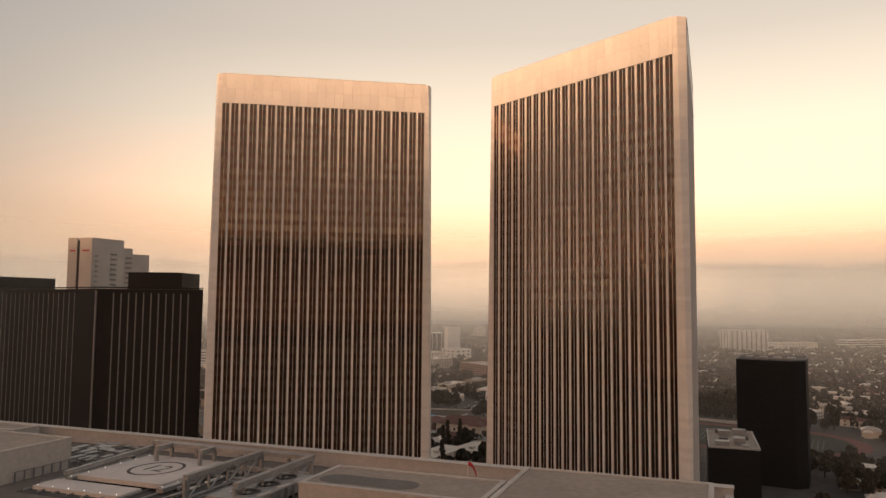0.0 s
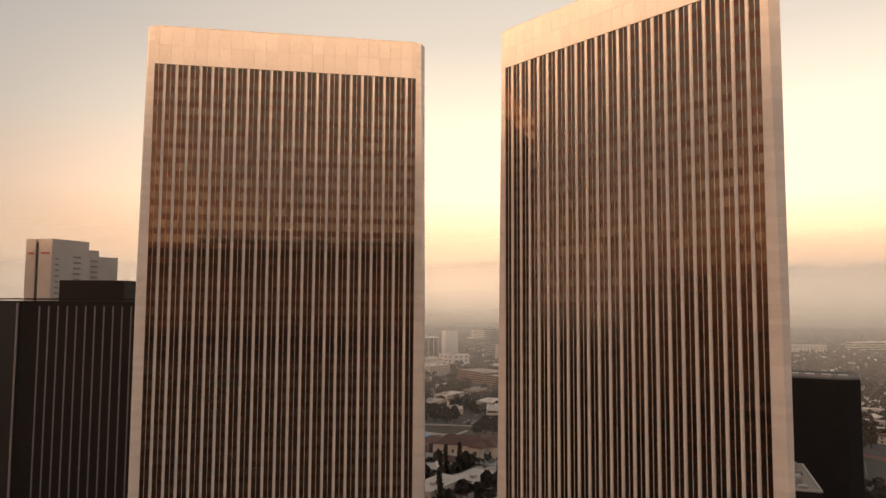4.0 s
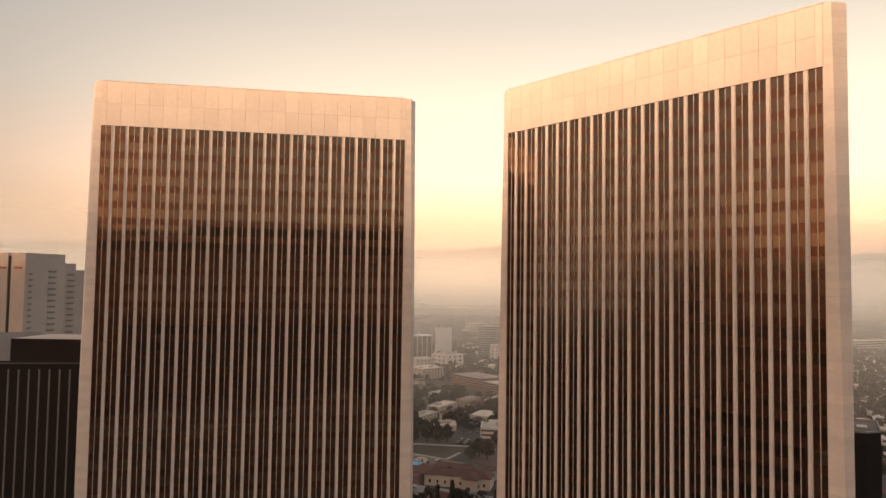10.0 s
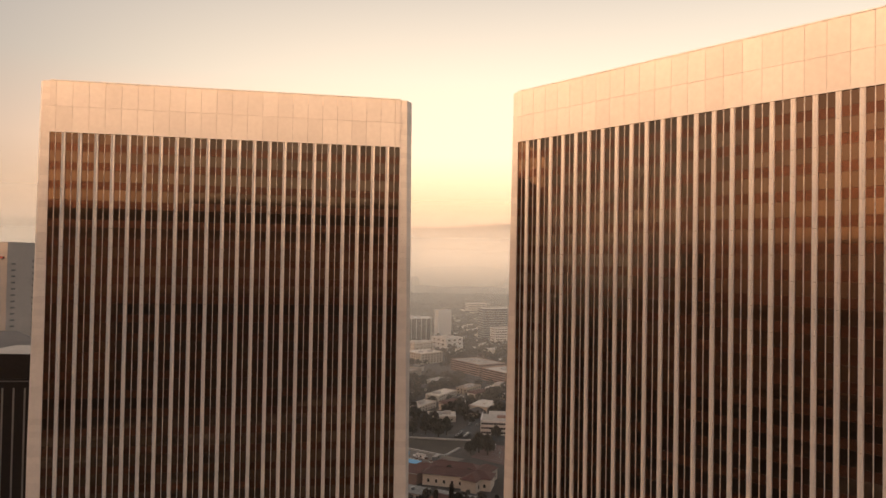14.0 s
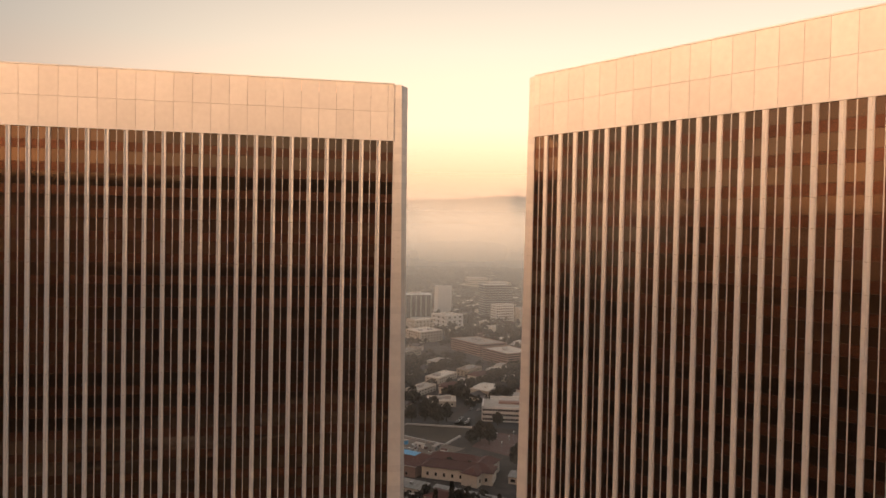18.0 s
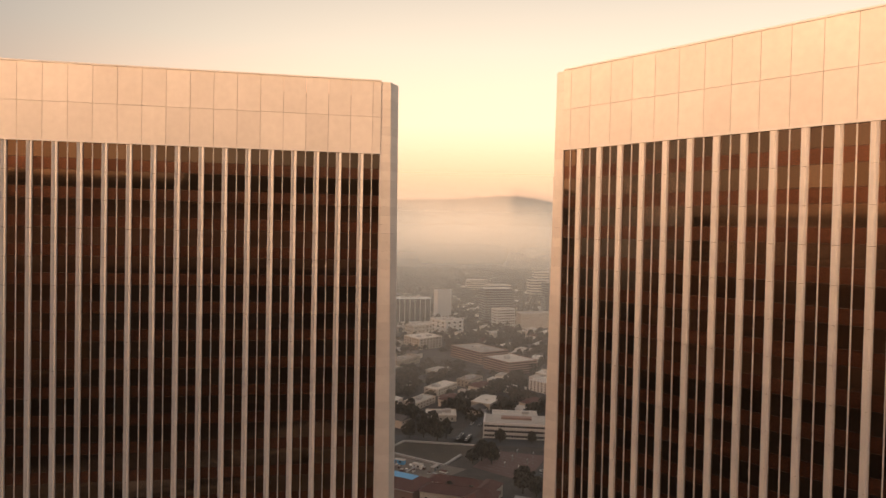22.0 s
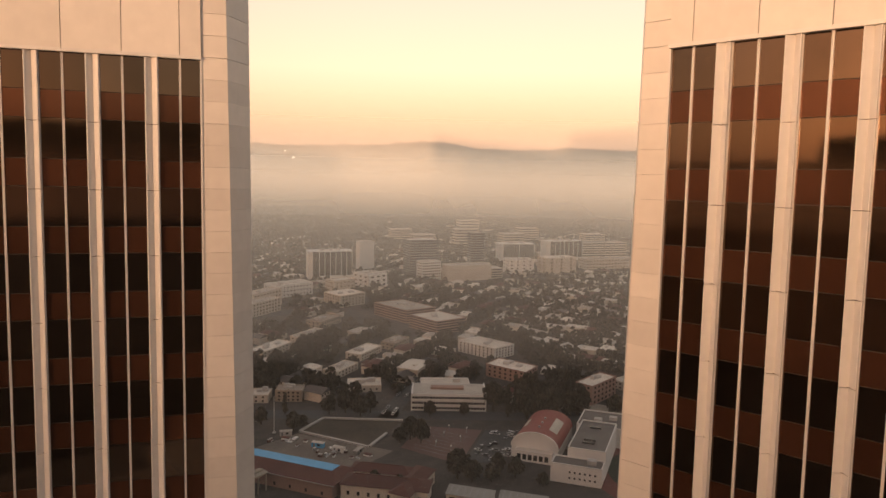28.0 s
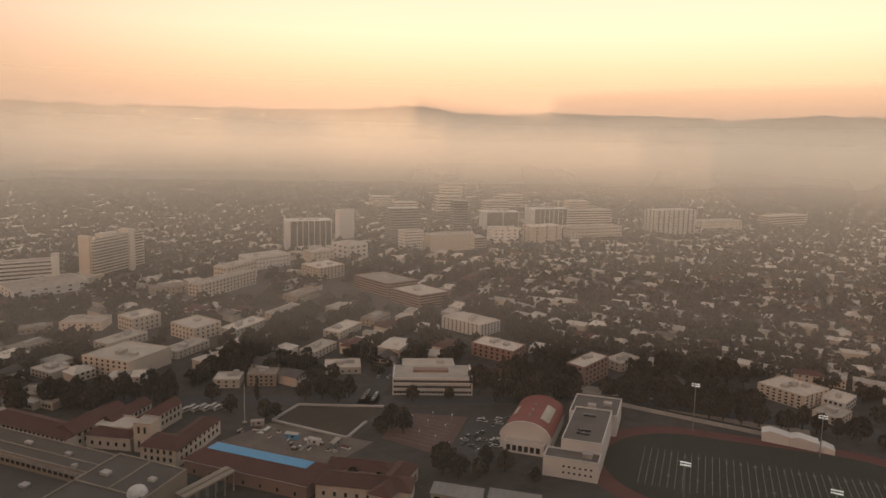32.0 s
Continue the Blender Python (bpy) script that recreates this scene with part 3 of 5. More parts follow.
    part("parapet", Mesh().box(59, -44, DECK, 60, 4, DECK + 1.4), CONCRETE, t)
    part("coping", Mesh().box(-82.1, 3.8, DECK + 2.15, 60.1, 5.4, DECK + 2.3), CONCRETE, wall)
    return t


rooftop()


def roof_house(x0, y0, x1, y1, z, label, stain=False):
    t = on_roof("roof_house", label, "roof house")
    part("wall", Mesh().box(x0, y0, 0.05, x1, y1, z), CONCRETE, t)
    part("roof", Mesh().box(x0 + 0.5, y0 + 0.5, z, x1 - 0.5, y1 - 0.5, z + 0.05), PLANTROOF, t)
    rim = Mesh()
    for q in ((x0 - 0.1, y0 - 0.1, x1 + 0.1, y0 + 0.5), (x0 - 0.1, y1 - 0.5, x1 + 0.1, y1 + 0.1), (x0 - 0.1, y0 + 0.5, x0 + 0.5, y1 - 0.5), (x1 - 0.5, y0 + 0.5, x1 + 0.1, y1 - 0.5)):
        rim.box(q[0], q[1], z, q[2], q[3], z + 0.22)
    part("rim", rim, CONCRETE, t)
    if stain:
        m = Mesh()
        m.poly([((x0 + x1) / 2 - 4 + 6.5 * math.cos(a / 3), (y0 + y1) / 2 - 1 + 2.2 * math.sin(a / 3) + 0.5 * math.sin(a), z + 0.06) for a in range(19)])
        part("water_stain", m, material("damp_roof", (0.11, 0.1, 0.09), 0.6, 0, 0.3, 0.4, 2.0), t, "dark damp patch")
    return t


left_house = roof_house(-80, -25, -33.2, -9.6, 4.4, "pale stucco plant room on the roof")
part("doorway", Mesh().box(-33.22, -23.5, 0.05, -33.1, -22.2, 2.2), DARKRIB, left_house)
roof_house(-82, -2, -56, 2.5, 2.6, "low pale plant housing beside the parapet")
roof_house(11.2, -16.5, 34.0, -7.8, 3.6, "broad pale plant room with damp flat roof", True)
roof_house(34.6, -30, 57.6, -0.8, 3.7, "broad pale plant room at the roof corner")

PADWHITE = material("pad_paint", (0.55, 0.50, 0.46), 0.8, 0, 0.12, 0.3, 3.0)
PADDARK = material("pad_mark", (0.07, 0.055, 0.05), 0.8)
pad = on_roof("helipad", "white raised helipad with ringed number 12", "helipad", 3.5, 1.2)
part("deck", Mesh().box(-28.7, -16.2, 0.5, -14.2, -3.5, 1.1), PADWHITE, pad)
part("edge_walk", Mesh().box(-29.9, -17.0, 0.3, -28.75, -3.0, 0.9), STEEL, pad)
part("edge_walk", Mesh().box(-14.15, -17.0, 0.3, -13.0, -3.0, 0.9), STEEL, pad)
part("lower_deck", Mesh().box(-31, -20.6, 0.05, -16.5, -17.05, 0.6), PADWHITE, pad)
for x in (-28, -21.4, -15):
    for y in (-15.5, -4.2):
        part("post", Mesh().box(x - 0.2, y - 0.2, 0.05, x + 0.2, y + 0.2, 0.5), STEEL, pad)
ring = Mesh()
for k in range(40):
    a0, a1 = 2 * math.pi * k / 40, 2 * math.pi * (k + 1) / 40
    ring.poly([(-21.4 + r * math.cos(a), -9.9 + r * math.sin(a), 1.112) for r, a in ((3.3, a0), (3.3, a1), (3.75, a1), (3.75, a0))])
part("ring_mark", ring, PADDARK, pad)
curve = bpy.data.curves.new("pad_number", "FONT")
curve.body, curve.size, curve.align_x, curve.align_y, curve.extrude = "12", 4.2, "CENTER", "CENTER", 0.004
curve.materials.append(PADDARK)
number = new("pad_number", curve)
number.parent = pad
number.matrix_basis = pose(-21.4, -9.9, 1.112, 0, 0, -4)
bulb = Mesh().prism([(0.05 * math.cos(k), 0.05 * math.sin(k)) for k in (0, 1.26, 2.5, 3.77, 5.0)], 0, 0.12).data("edge_light", LAMP)
for k in range(6):
    for x, y in ((-29.3, -16.6 + 2.6 * k), (-13.6, -16.6 + 2.6 * k), (-28 + 2.7 * k, -3.2), (-30.5 + 2.7 * k, -20.3)):
        piece("edge_light", bulb, pad, pose(x, y, 0.92 if y > -20 else 0.62))

frame_t = on_roof("steel_gantry", "grey steel roof gantry with braced legs", "gantry", 3.5, 1.2)
for x, y1 in ((-25, -6.5), (-17, -6.5), (-8.6, -18), (-0.2, -19)):
    part("beam", Mesh().beam((x, -3.6, 2.9), (x, y1, 2.9), 0.75), STEEL, frame_t)
    part("leg", Mesh().beam((x, -3.6, 0.05), (x, -3.6, 2.7), 0.45), STEEL, frame_t)
    part("leg", Mesh().beam((x, y1, 0.05), (x, y1, 2.7), 0.45), STEEL, frame_t)
    for k in range(int((-3.6 - y1) / 3.5)):
        part("brace", Mesh().beam((x, -3.9 - 3.5 * k, 2.6), (x, -6.9 - 3.5 * k, 0.3), 0.22), STEEL, frame_t)
        part("hanger", Mesh().beam((x, -7.0 - 3.5 * k, 0.2), (x, -7.0 - 3.5 * k, 2.7), 0.25), STEEL, frame_t)
for z, y in ((2.9, -3.6), (0.5, -3.6), (0.6, -9.5)):
    part("cross_beam", Mesh().beam((-25 if y > -5 else -8.6, y, z), (-0.2, y, z), 0.6), STEEL, frame_t)
for k in range(5):
    part("rail", Mesh().beam((-8.0 + 1.1 * k, -5, 0.5), (-8.0 + 1.1 * k, -18, 0.5), 0.2), STEEL, frame_t)

# dark sheet added below the gantry to raise its contrast
UNDERLAY = material("dark_steel_grating", (0.055, 0.05, 0.046), 0.7, 0.2, 0.3, 0.5, 4.0)
deckp = on_roof("service_deck", "dark sheet added under the roof gantry for contrast", "deck", 3.5, 1.2)
part("grating", Mesh().box(-32, -22, 0.052, 4.5, -2.2, 0.12), UNDERLAY, deckp)
for k in range(14):
    part("joist", Mesh().box(-31.5 + 2.5 * k, -21.5, 0.12, -31.3 + 2.5 * k, -2.6, 0.34), STEEL, deckp)
rnd = random.Random(17)
for k in range(26):
    x, y = rnd.choice((rnd.uniform(-13, -4), rnd.uniform(-31.8, -29.8), rnd.uniform(-13, -4))), rnd.uniform(-20, -4)
    ln, a = rnd.uniform(1, 4), rnd.choice((0, 90, 90))
    pp = on_roof("roof_pipe", "short grey pipe run on saddles", "pipe", x + 3.5, y + 1.2, DECK + 0.12, a, "pipes on the service deck")
    part("tube", Mesh().prism([(0, 0.16 + 0.14 * math.cos(j * 1.047)) for j in range(1)] + [(0, -0.14), (ln, -0.14), (ln, 0.14)], 0.2, 0.46), STEEL if k % 3 else WHITE, pp)
    for sx in (0.2, ln - 0.4):
        part("saddle", Mesh().box(sx, -0.2, 0, sx + 0.2, 0.2, 0.2), DARKRIB, pp)
part("beam", Mesh().beam((-29.3, -2.9, 2.2), (-29.3, -17.5, 1.6), 0.55), STEEL, frame_t)
part("beam", Mesh().beam((-29.3, -2.9, 2.9), (-0.2, -2.9, 2.9), 0.6), STEEL, frame_t)
for x in (-29.3, -21, -12.8, -4.5):
    part("leg", Mesh().beam((x, -2.9, 0.12), (x, -2.9, 2.7), 0.4), STEEL, frame_t)

cool = on_roof("cooling_tower", "steel cooling tower with three round fan openings", "cooling tower", 3.5, 1.2)
part("casing", Mesh().box(-3.6, -20, 0.4, 3.0, -7.6, 1.75), STEEL, cool)
for k in range(9):
    part("louvre_post", Mesh().box(3.02, -19.6 + 1.45 * k, 0.05, 3.25, -19.4 + 1.45 * k, 1.7), DARKRIB, cool)
for y in (-17.4, -13.7, -10.1):
    well, rimm = Mesh(), Mesh()
    for k in range(20):
        a0, a1 = 2 * math.pi * k / 20, 2 * math.pi * (k + 1) / 20
        rimm.poly([(0.4 + r * math.cos(a), y + r * math.sin(a), 1.9) for r, a in ((1.5, a0), (1.5, a1), (1.75, a1), (1.75, a0))])
        rimm.poly([(0.4 + 1.75 * math.cos(a), y + 1.75 * math.sin(a), z) for a, z in ((a0, 1.75), (a1, 1.75), (a1, 1.9), (a0, 1.9))])
    well.prism([(0.4 + 1.5 * math.cos(2 * math.pi * k / 20), y + 1.5 * math.sin(2 * math.pi * k / 20)) for k in range(20)], 1.7, 1.78)
    hole = part("fan_well", well, BLACKWALL, cool)
    for j in range(6):
        c, d = math.cos(j * 1.047), math.sin(j * 1.047)
        part("fan_blade", Mesh().beam((0.4 + 0.25 * c, y + 0.25 * d, 1.8), (0.4 + 1.4 * c, y + 1.4 * d, 1.8), 0.05), DARKRIB, hole)
    part("fan_hub", Mesh().box(0.15, y - 0.25, 1.78, 0.65, y + 0.25, 1.9), STEEL, hole)
    part("fan_rim", rimm, STEEL, cool)
    for s in (-1, 1):
        part("pipe", Mesh().beam((0.4 + s * 2.0, y - 0.9, 1.85), (0.4 + s * 2.4, y + 1.0, 1.85), 0.14), WHITE, cool)

sock = on_roof("windsock", "red windsock hanging from a thin pole", "windsock", 25.9, 0.6)
part("pole", Mesh().beam((0, 0, 0.05), (0, 0, 3.4), 0.09), WHITE, sock)
SOCKRED = material("red_cloth", (0.42, 0.03, 0.035), 0.9)
cloth = Mesh()
rings = []
for k in range(6):
    f = k / 5
    cx, cz, r = 0.15 + 1.1 * f ** 0.8, 3.25 - 1.5 * f ** 2, 0.30 - 0.14 * f
    rings.append([(cx, r * math.cos(a * math.pi / 4), cz + r * math.sin(a * math.pi / 4)) for a in range(8)])
for r0, r1 in zip(rings, rings[1:]):
    for k in range(8):
        cloth.poly([r0[k], r0[(k + 1) % 8], r1[(k + 1) % 8], r1[k]])
part("sock", cloth, SOCKRED, sock)
walk_rail = on_roof("roof_fence", "low grey pipe fence beside the plant room", "fence")
for k in range(8):
    part("fence_post", Mesh().box(-32.9, -18 + 1.3 * k, 0.05, -32.75, -17.85 + 1.3 * k, 1.5), DARKRIB, walk_rail)
part("fence_rail", Mesh().box(-32.88, -18, 1.4, -32.8, -8.8, 1.48), DARKRIB, walk_rail)
rnd = random.Random(9)
for k in range(22):
    x, y = rnd.uniform(-42, -30), rnd.uniform(-8.5, 2)
    w, d = rnd.uniform(0.8, 3.2), rnd.uniform(0.6, 1.6)
    box = on_roof("roof_duct", "small grey duct box on the roof", "duct", x, y, DECK + 0.05, rnd.choice((0, 90)), "roof ducts")
    part("casing", Mesh().box(0, 0, 0, w, d, rnd.uniform(0.3, 0.9)), STEEL, box)
    part("lid", Mesh().box(-0.06, -0.06, 0.9, w + 0.06, d + 0.06, 0.98), STEEL, box)


built = set(bpy.data.objects)


# ---- buildings of the city ----
def window_row(t, face, n, floors, w, h, b, a, z0, fh, margin=1.2):
    """Windows as pieces on the front (y = 0) or the side (x = 0) of a block b long and a deep."""
    span = b if face == "front" else a
    step = (span - 2 * margin) / n
    box = Mesh().box(-w / 2, -0.12, 0, w / 2, 0.05, h).data("window", WINDOWDARK)
    for k in range(n):
        for f in range(floors):
            s = margin + (k + 0.5) * step
            m = pose(s, 0, z0 + f * fh) if face == "front" else pose(0, s, z0 + f * fh, 0, 0, -90)
            piece("window", box, t, m)


def block(name, label, x, y, turn, b, a, h, floors, wall=STUCCO, roof=PALEROOF, wins=(0, 0), size=(1.5, 1.5), band=False, category="building", plant=1, group=""):
    """A flat-roofed building; (x, y) is its front corner, b runs along turn and a to the left of it."""
    t = thing(name, x, y, 0, turn, label, category, group)
    part("wall", Mesh().box(0, 0, 0, b, a, h), wall, t)
    deck = part("roof", Mesh().box(0.3, 0.3, h - 0.05, b - 0.3, a - 0.3, h + 0.02), roof, t)
    rim = Mesh()
    for q in ((-0.05, -0.05, b + 0.05, 0.3), (-0.05, a - 0.3, b + 0.05, a + 0.05), (-0.05, 0.3, 0.3, a - 0.3), (b - 0.3, 0.3, b + 0.05, a - 0.3)):
        rim.box(q[0], q[1], h, q[2], q[3], h + 0.7)
    part("parapet", rim, wall, t)
    rnd = random.Random(int(x * 7 + y * 3))
    for _ in range(plant):
        px, py = rnd.uniform(0.2, 0.7) * b, rnd.uniform(0.25, 0.65) * a
        part("roof_unit", Mesh().box(px, py, h, px + min(5, b * 0.22), py + min(4, a * 0.2), h + rnd.uniform(1.5, 2.8)), CONCRETE, deck)
    fh = h / floors
    if band:
        for f in range(floors):
            z = f * fh + fh * 0.42
            part("window_band", Mesh().box(0.8, -0.1, z, b - 0.8, 0.1, z + fh * 0.42), WINDOWDARK, t)
            part("window_band", Mesh().box(-0.1, 0.8, z, 0.1, a - 0.8, z + fh * 0.42), WINDOWDARK, t)
    else:
        for face, n in (("front", wins[0]), ("side", wins[1])):
            if n:
                window_row(t, face, n, floors, size[0], size[1], b, a, fh * 0.35, fh)
    return t


# dark bands colour in the shade of the open floors on these two
built.add(block("apartment_block", "unfinished mid-rise block with open floor slabs", 35, 727, 33, 40, 62, 13.5, 5, BRICKY, PALEROOF, band=True, plant=4))
built.add(block("apartment_block", "unfinished mid-rise block with stacked balcony slabs", 62.3, 668.4, 33, 39, 46, 13.0, 5, BRICKY, PALEROOF, band=True, plant=4))
built.add(block("apartment_block", "cream four-storey apartment block with small windows", 102.8, 564.6, 40, 27, 43, 9.6, 4, WHITE, PALEROOF, (6, 9), (1.6, 1.3), plant=3))
built.add(block("apartment_block", "tan stucco apartment block with punched windows", -183, 489.2, -27, 40, 40, 11.4, 4, STUCCO, PALEROOF, (8, 8), (1.6, 1.4), plant=3))
block("apartment_block", "cream stucco walk-up apartments with flat roof", -178, 484, 50, 24, 21, 11, 3, STUCCO, PALEROOF, (5, 5))
block("apartment_block", "pale three-storey block with flat roof", -126, 461, 52, 25, 28, 10, 3, STUCCO, PALEROOF, (5, 6))
block("apartment_block", "pink brick apartments with low flat roof", 105, 402, 50, 20, 34, 9, 3, BRICKY, PALEROOF, (4, 7), plant=3)
block("apartment_block", "pink brick flats stepping down a slope", 141, 359, 40, 32, 13, 13, 4, BRICKY, PALEROOF, (6, 3), plant=2)
built.add(block("apartment_block", "white four-storey apartment block beside the track", 271.6, 384, 27, 29, 31, 8.4, 4, STUCCO, PALEROOF, (5, 7), (1.8, 1.0), plant=3))
block("apartment_block", "white low apartment wing beside palms", 285, 312, 34, 20, 13, 5.5, 2, WHITE, PALEROOF, (5, 4))
block("office_block", "white cube office block with window grid", 55, 828, 22, 30, 18, 27, 7, WHITE, PALEROOF, (9, 5), (1.8, 1.9))
block("office_block", "wide windowless pale store building", 91, 828, 16, 68, 22, 22, 3, STUCCO, PALEROOF, plant=2)
block("office_block", "white low office block with dark openings", -18, 775, 40, 32, 34, 17, 3, WHITE, PALEROOF, (3, 3), (4, 2), plant=2)
block("office_block", "slim white office tower", -33, 900, 30, 24, 14, 46, 11, WHITE, PALEROOF, plant=1)
block("office_block", "long pale low-rise office", -127, 709, 38, 52, 28, 14, 3, WHITE, PALEROOF, (11, 6))
block("office_block", "pale low building with courtyard", -60, 742, 38, 32, 20, 15, 3, STUCCO, PALEROOF, (5, 4))
block("apartment_block", "cream apartments with stepped gables", -47, 660, 40, 35, 32, 13, 4, STUCCO, PALEROOF, (7, 6), plant=3)
block("office_block", "tall banded office block lost in mist", 39, 876, 16, 46, 28, 52, 14, DARKRIB, PALEROOF, band=True)
block("office_block", "misty slab office behind the low store", 146, 990, 10, 24, 20, 52, 13, DARKRIB, PALEROOF, band=True)
block("office_block", "pale long parking structure with open decks", 132, 850, 16, 46, 26, 14, 4, STUCCO, PALEROOF, band=True)
block("office_block", "cream office block with flat roof", 191, 899, 6, 42, 26, 21, 4, WHITE, PALEROOF, (4, 2), (3, 1.6))
block("office_block", "cream rounded office block", 251, 899, 18, 55, 26, 24, 5, STUCCO, PALEROOF, (3, 2), (3, 2))
block("office_block", "long cream low office block", 328, 946, 14, 96, 24, 16, 3, STUCCO, PALEROOF, (16, 4), (2.4, 1.8))
block("office_block", "pale office block with tall dark columns", 484, 981, 14, 84, 30, 40, 8, CONCRETE, PALEROOF, (8, 3), (3, 3.4))
block("office_block", "long pale offices far in the mist", 350, 1090, 10, 110, 26, 26, 6, STUCCO, PALEROOF, band=True)
block("office_block", "pale low shops in the mist", 600, 1040, 14, 90, 26, 15, 3, STUCCO, PALEROOF, (12, 3), (3, 1.6))
block("office_block", "pale low shops at the boulevard", 760, 1090, 20, 110, 26, 18, 4, STUCCO, PALEROOF, band=True)
for k, (x, y, h) in enumerate(((60, 1180, 28), (150, 1240, 34), (240, 1200, 30), (20, 1330, 24), (300, 1330, 30), (430, 1270, 24), (180, 1420, 38))):
    block("office_block", "pale downtown block far off in the mist", x, y, 12, 46, 28, h, 6, STUCCO, PALEROOF, band=True)


def pier_block(x, y, turn, b, a, h, label, n, frame_mat=WHITE, glass=WINDOWDARK):
    """Dark glass slab with pale vertical piers and a pale end wall."""
    t = thing("office_block", x, y, 0, turn, label, "building")
    part("glass_wall", Mesh().box(0, 0, 0, b, a, h), glass, t)
    part("end_wall", Mesh().box(-0.6, -0.5, 0, b * 0.1, a + 0.5, h + 0.8), frame_mat, t)
    part("roof_slab", Mesh().box(b * 0.1, -0.3, h, b + 0.4, a + 0.3, h + 0.7), frame_mat, t)
    part("plinth", Mesh().box(b * 0.1, -3.5, 0, b + 4, 0, 4.5), frame_mat, t)
    pier = Mesh().box(-0.28, -0.6, 0, 0.28, 0, h).data("pier", frame_mat)
    for k in range(n):
        piece("pier", pier, t, pose(b * 0.12 + (k + 1) * b * 0.87 / n, 0, 0))
    for k in range(3):
        part("roof_unit", Mesh().box(b * (0.3 + 0.18 * k), a * 0.3, h + 0.7, b * (0.38 + 0.18 * k), a * 0.7, h + 3.5), CONCRETE, t)
    return t


pier_block(-103, 842, 12, 62, 26, 38, "dark bronze office slab with pale piers", 7)
pier_block(202, 1027, 4, 62, 26, 30, "dark glass store block with white frame", 2)
pier_block(290, 1050, 10, 70, 26, 33, "white framed glass office block", 7)


def hotel():
    t = thing("hotel_tower", -279, 668, 0, 66, "white high-rise hotel with stacked balconies", "building")
    part("core", Mesh().box(0, 0, 0, 47, 15, 42), WINDOWDARK, t)
    for f in range(12):
        part("balcony", Mesh().box(-1.2, -1.6, 4.5 + f * 3.2, 47, 16, 5.7 + f * 3.2), STUCCO, t)
    part("end_pier", Mesh().box(-3, 3, 0, 1, 17.5, 46), STUCCO, t)
    part("lift_tower", Mesh().box(47, -2.5, 0, 55, 12, 47), STUCCO, t)
    part("roof_house", Mesh().box(14, 3, 42, 36, 12, 46), STUCCO, t)
    for f in range(12):
        part("balcony", Mesh().box(55, -1.5, 4.5 + f * 3.2, 70, 13, 5.5 + f * 3.2), STUCCO, t)
    part("wing", Mesh().box(55, 0, 0, 69, 12, 43), WINDOWDARK, t)
    part("podium", Mesh().box(-22, -8, 0, 4, 22, 6), STUCCO, t)
    return t


hotel()
block("hotel_wing", "long white hotel wing with window bands", -372, 632, 24, 64, 15, 23, 6, WHITE, PALEROOF, band=True)
block("hotel_wing", "blank white end wall of hotel wing", -316, 656, 24, 7, 16, 27, 7, WHITE, PALEROOF, plant=0)
block("hotel_podium", "low white hotel podium with lit entrance", -318, 585, 42, 66, 46, 8, 2, WHITE, PALEROOF, (6, 4), (3, 1.5), plant=4)


TANWALL = material("tan_wall", (0.33, 0.27, 0.21), 0.9, 0, 0.15, 0.15, 1.5, island=0.15)


def court_block():
    """Pale apartments with three wings round a planted court."""
    for x, y, turn, b, a, h, n in ((-152, 583, 58, 78, 15, 14, (16, 3)), (-175.5, 615.4, -54, 24, 15, 12, (6, 3)), (-139, 640, 58, 46, 18, 18, (9, 4))):
        block("apartment_house", "pale court-side apartment wing with flat roof", x, y, turn, b, a, h, 4, STUCCO, PALEROOF, n, (1.6, 1.7), category="building", group="apartments round the court")


court_block()
for x, y, turn, b, a, h, fl, wins in ((-200, 358, -4, 28, 15, 6, 1, (5, 2)), (-158, 378, 2, 22, 14, 7, 2, (5, 3)), (-92, 372, -2, 16, 13, 7, 2, (3, 3)), (-72, 374, -4, 18, 12, 10, 3, (5, 3)), (-25, 390, 2, 24, 16, 6, 1, (5, 2)),
                                      (-236, 492, 0, 32, 20, 9, 2, (7, 4)), (-262, 484, 20, 22, 12, 5, 1, (5, 2)), (-202, 596, 20, 30, 18, 10, 2, (6, 4)), (-236, 430, 58, 26, 15, 8, 2, (6, 3)), (-128, 424, 58, 30, 14, 7, 2, (7, 3)),
                                      (-18, 462, 58, 32, 15, 7, 2, (8, 3)), (10, 492, 58, 26, 14, 8, 2, (6, 3)), (-34, 418, 58, 28, 13, 7, 2, (6, 3)), (268, 296, 30, 18, 14, 6, 2, (4, 3)), (176, 384, 32, 22, 13, 8, 2, (5, 3)),
                                      (-180, 440, 58, 34, 15, 8, 2, (8, 3)), (-98, 470, 58, 38, 16, 7, 2, (8, 3)), (-70, 510, 58, 36, 15, 8, 2, (8, 3)), (-212, 400, -32, 20, 14, 6, 2, (5, 3)), (-60, 566, 58, 34, 18, 9, 2, (8, 3))):
    k = int(abs(x * 3 + y)) % 4
    block("low_building", ("pale flat-roofed low building beside the street", "low stucco building with dark felt roof", "low tan building with grey roof", "pale low building with cluttered roof")[k], x, y, turn, b, a, h * 0.72, fl,
          (STUCCO, TANWALL, TANWALL, STUCCO)[k], (PALEROOF, OLDROOF, PLANTROOF, PALEROOF)[k], wins, (1.3, 1.1), plant=(3, 4, 3, 6)[k], group="low flat-roofed buildings")


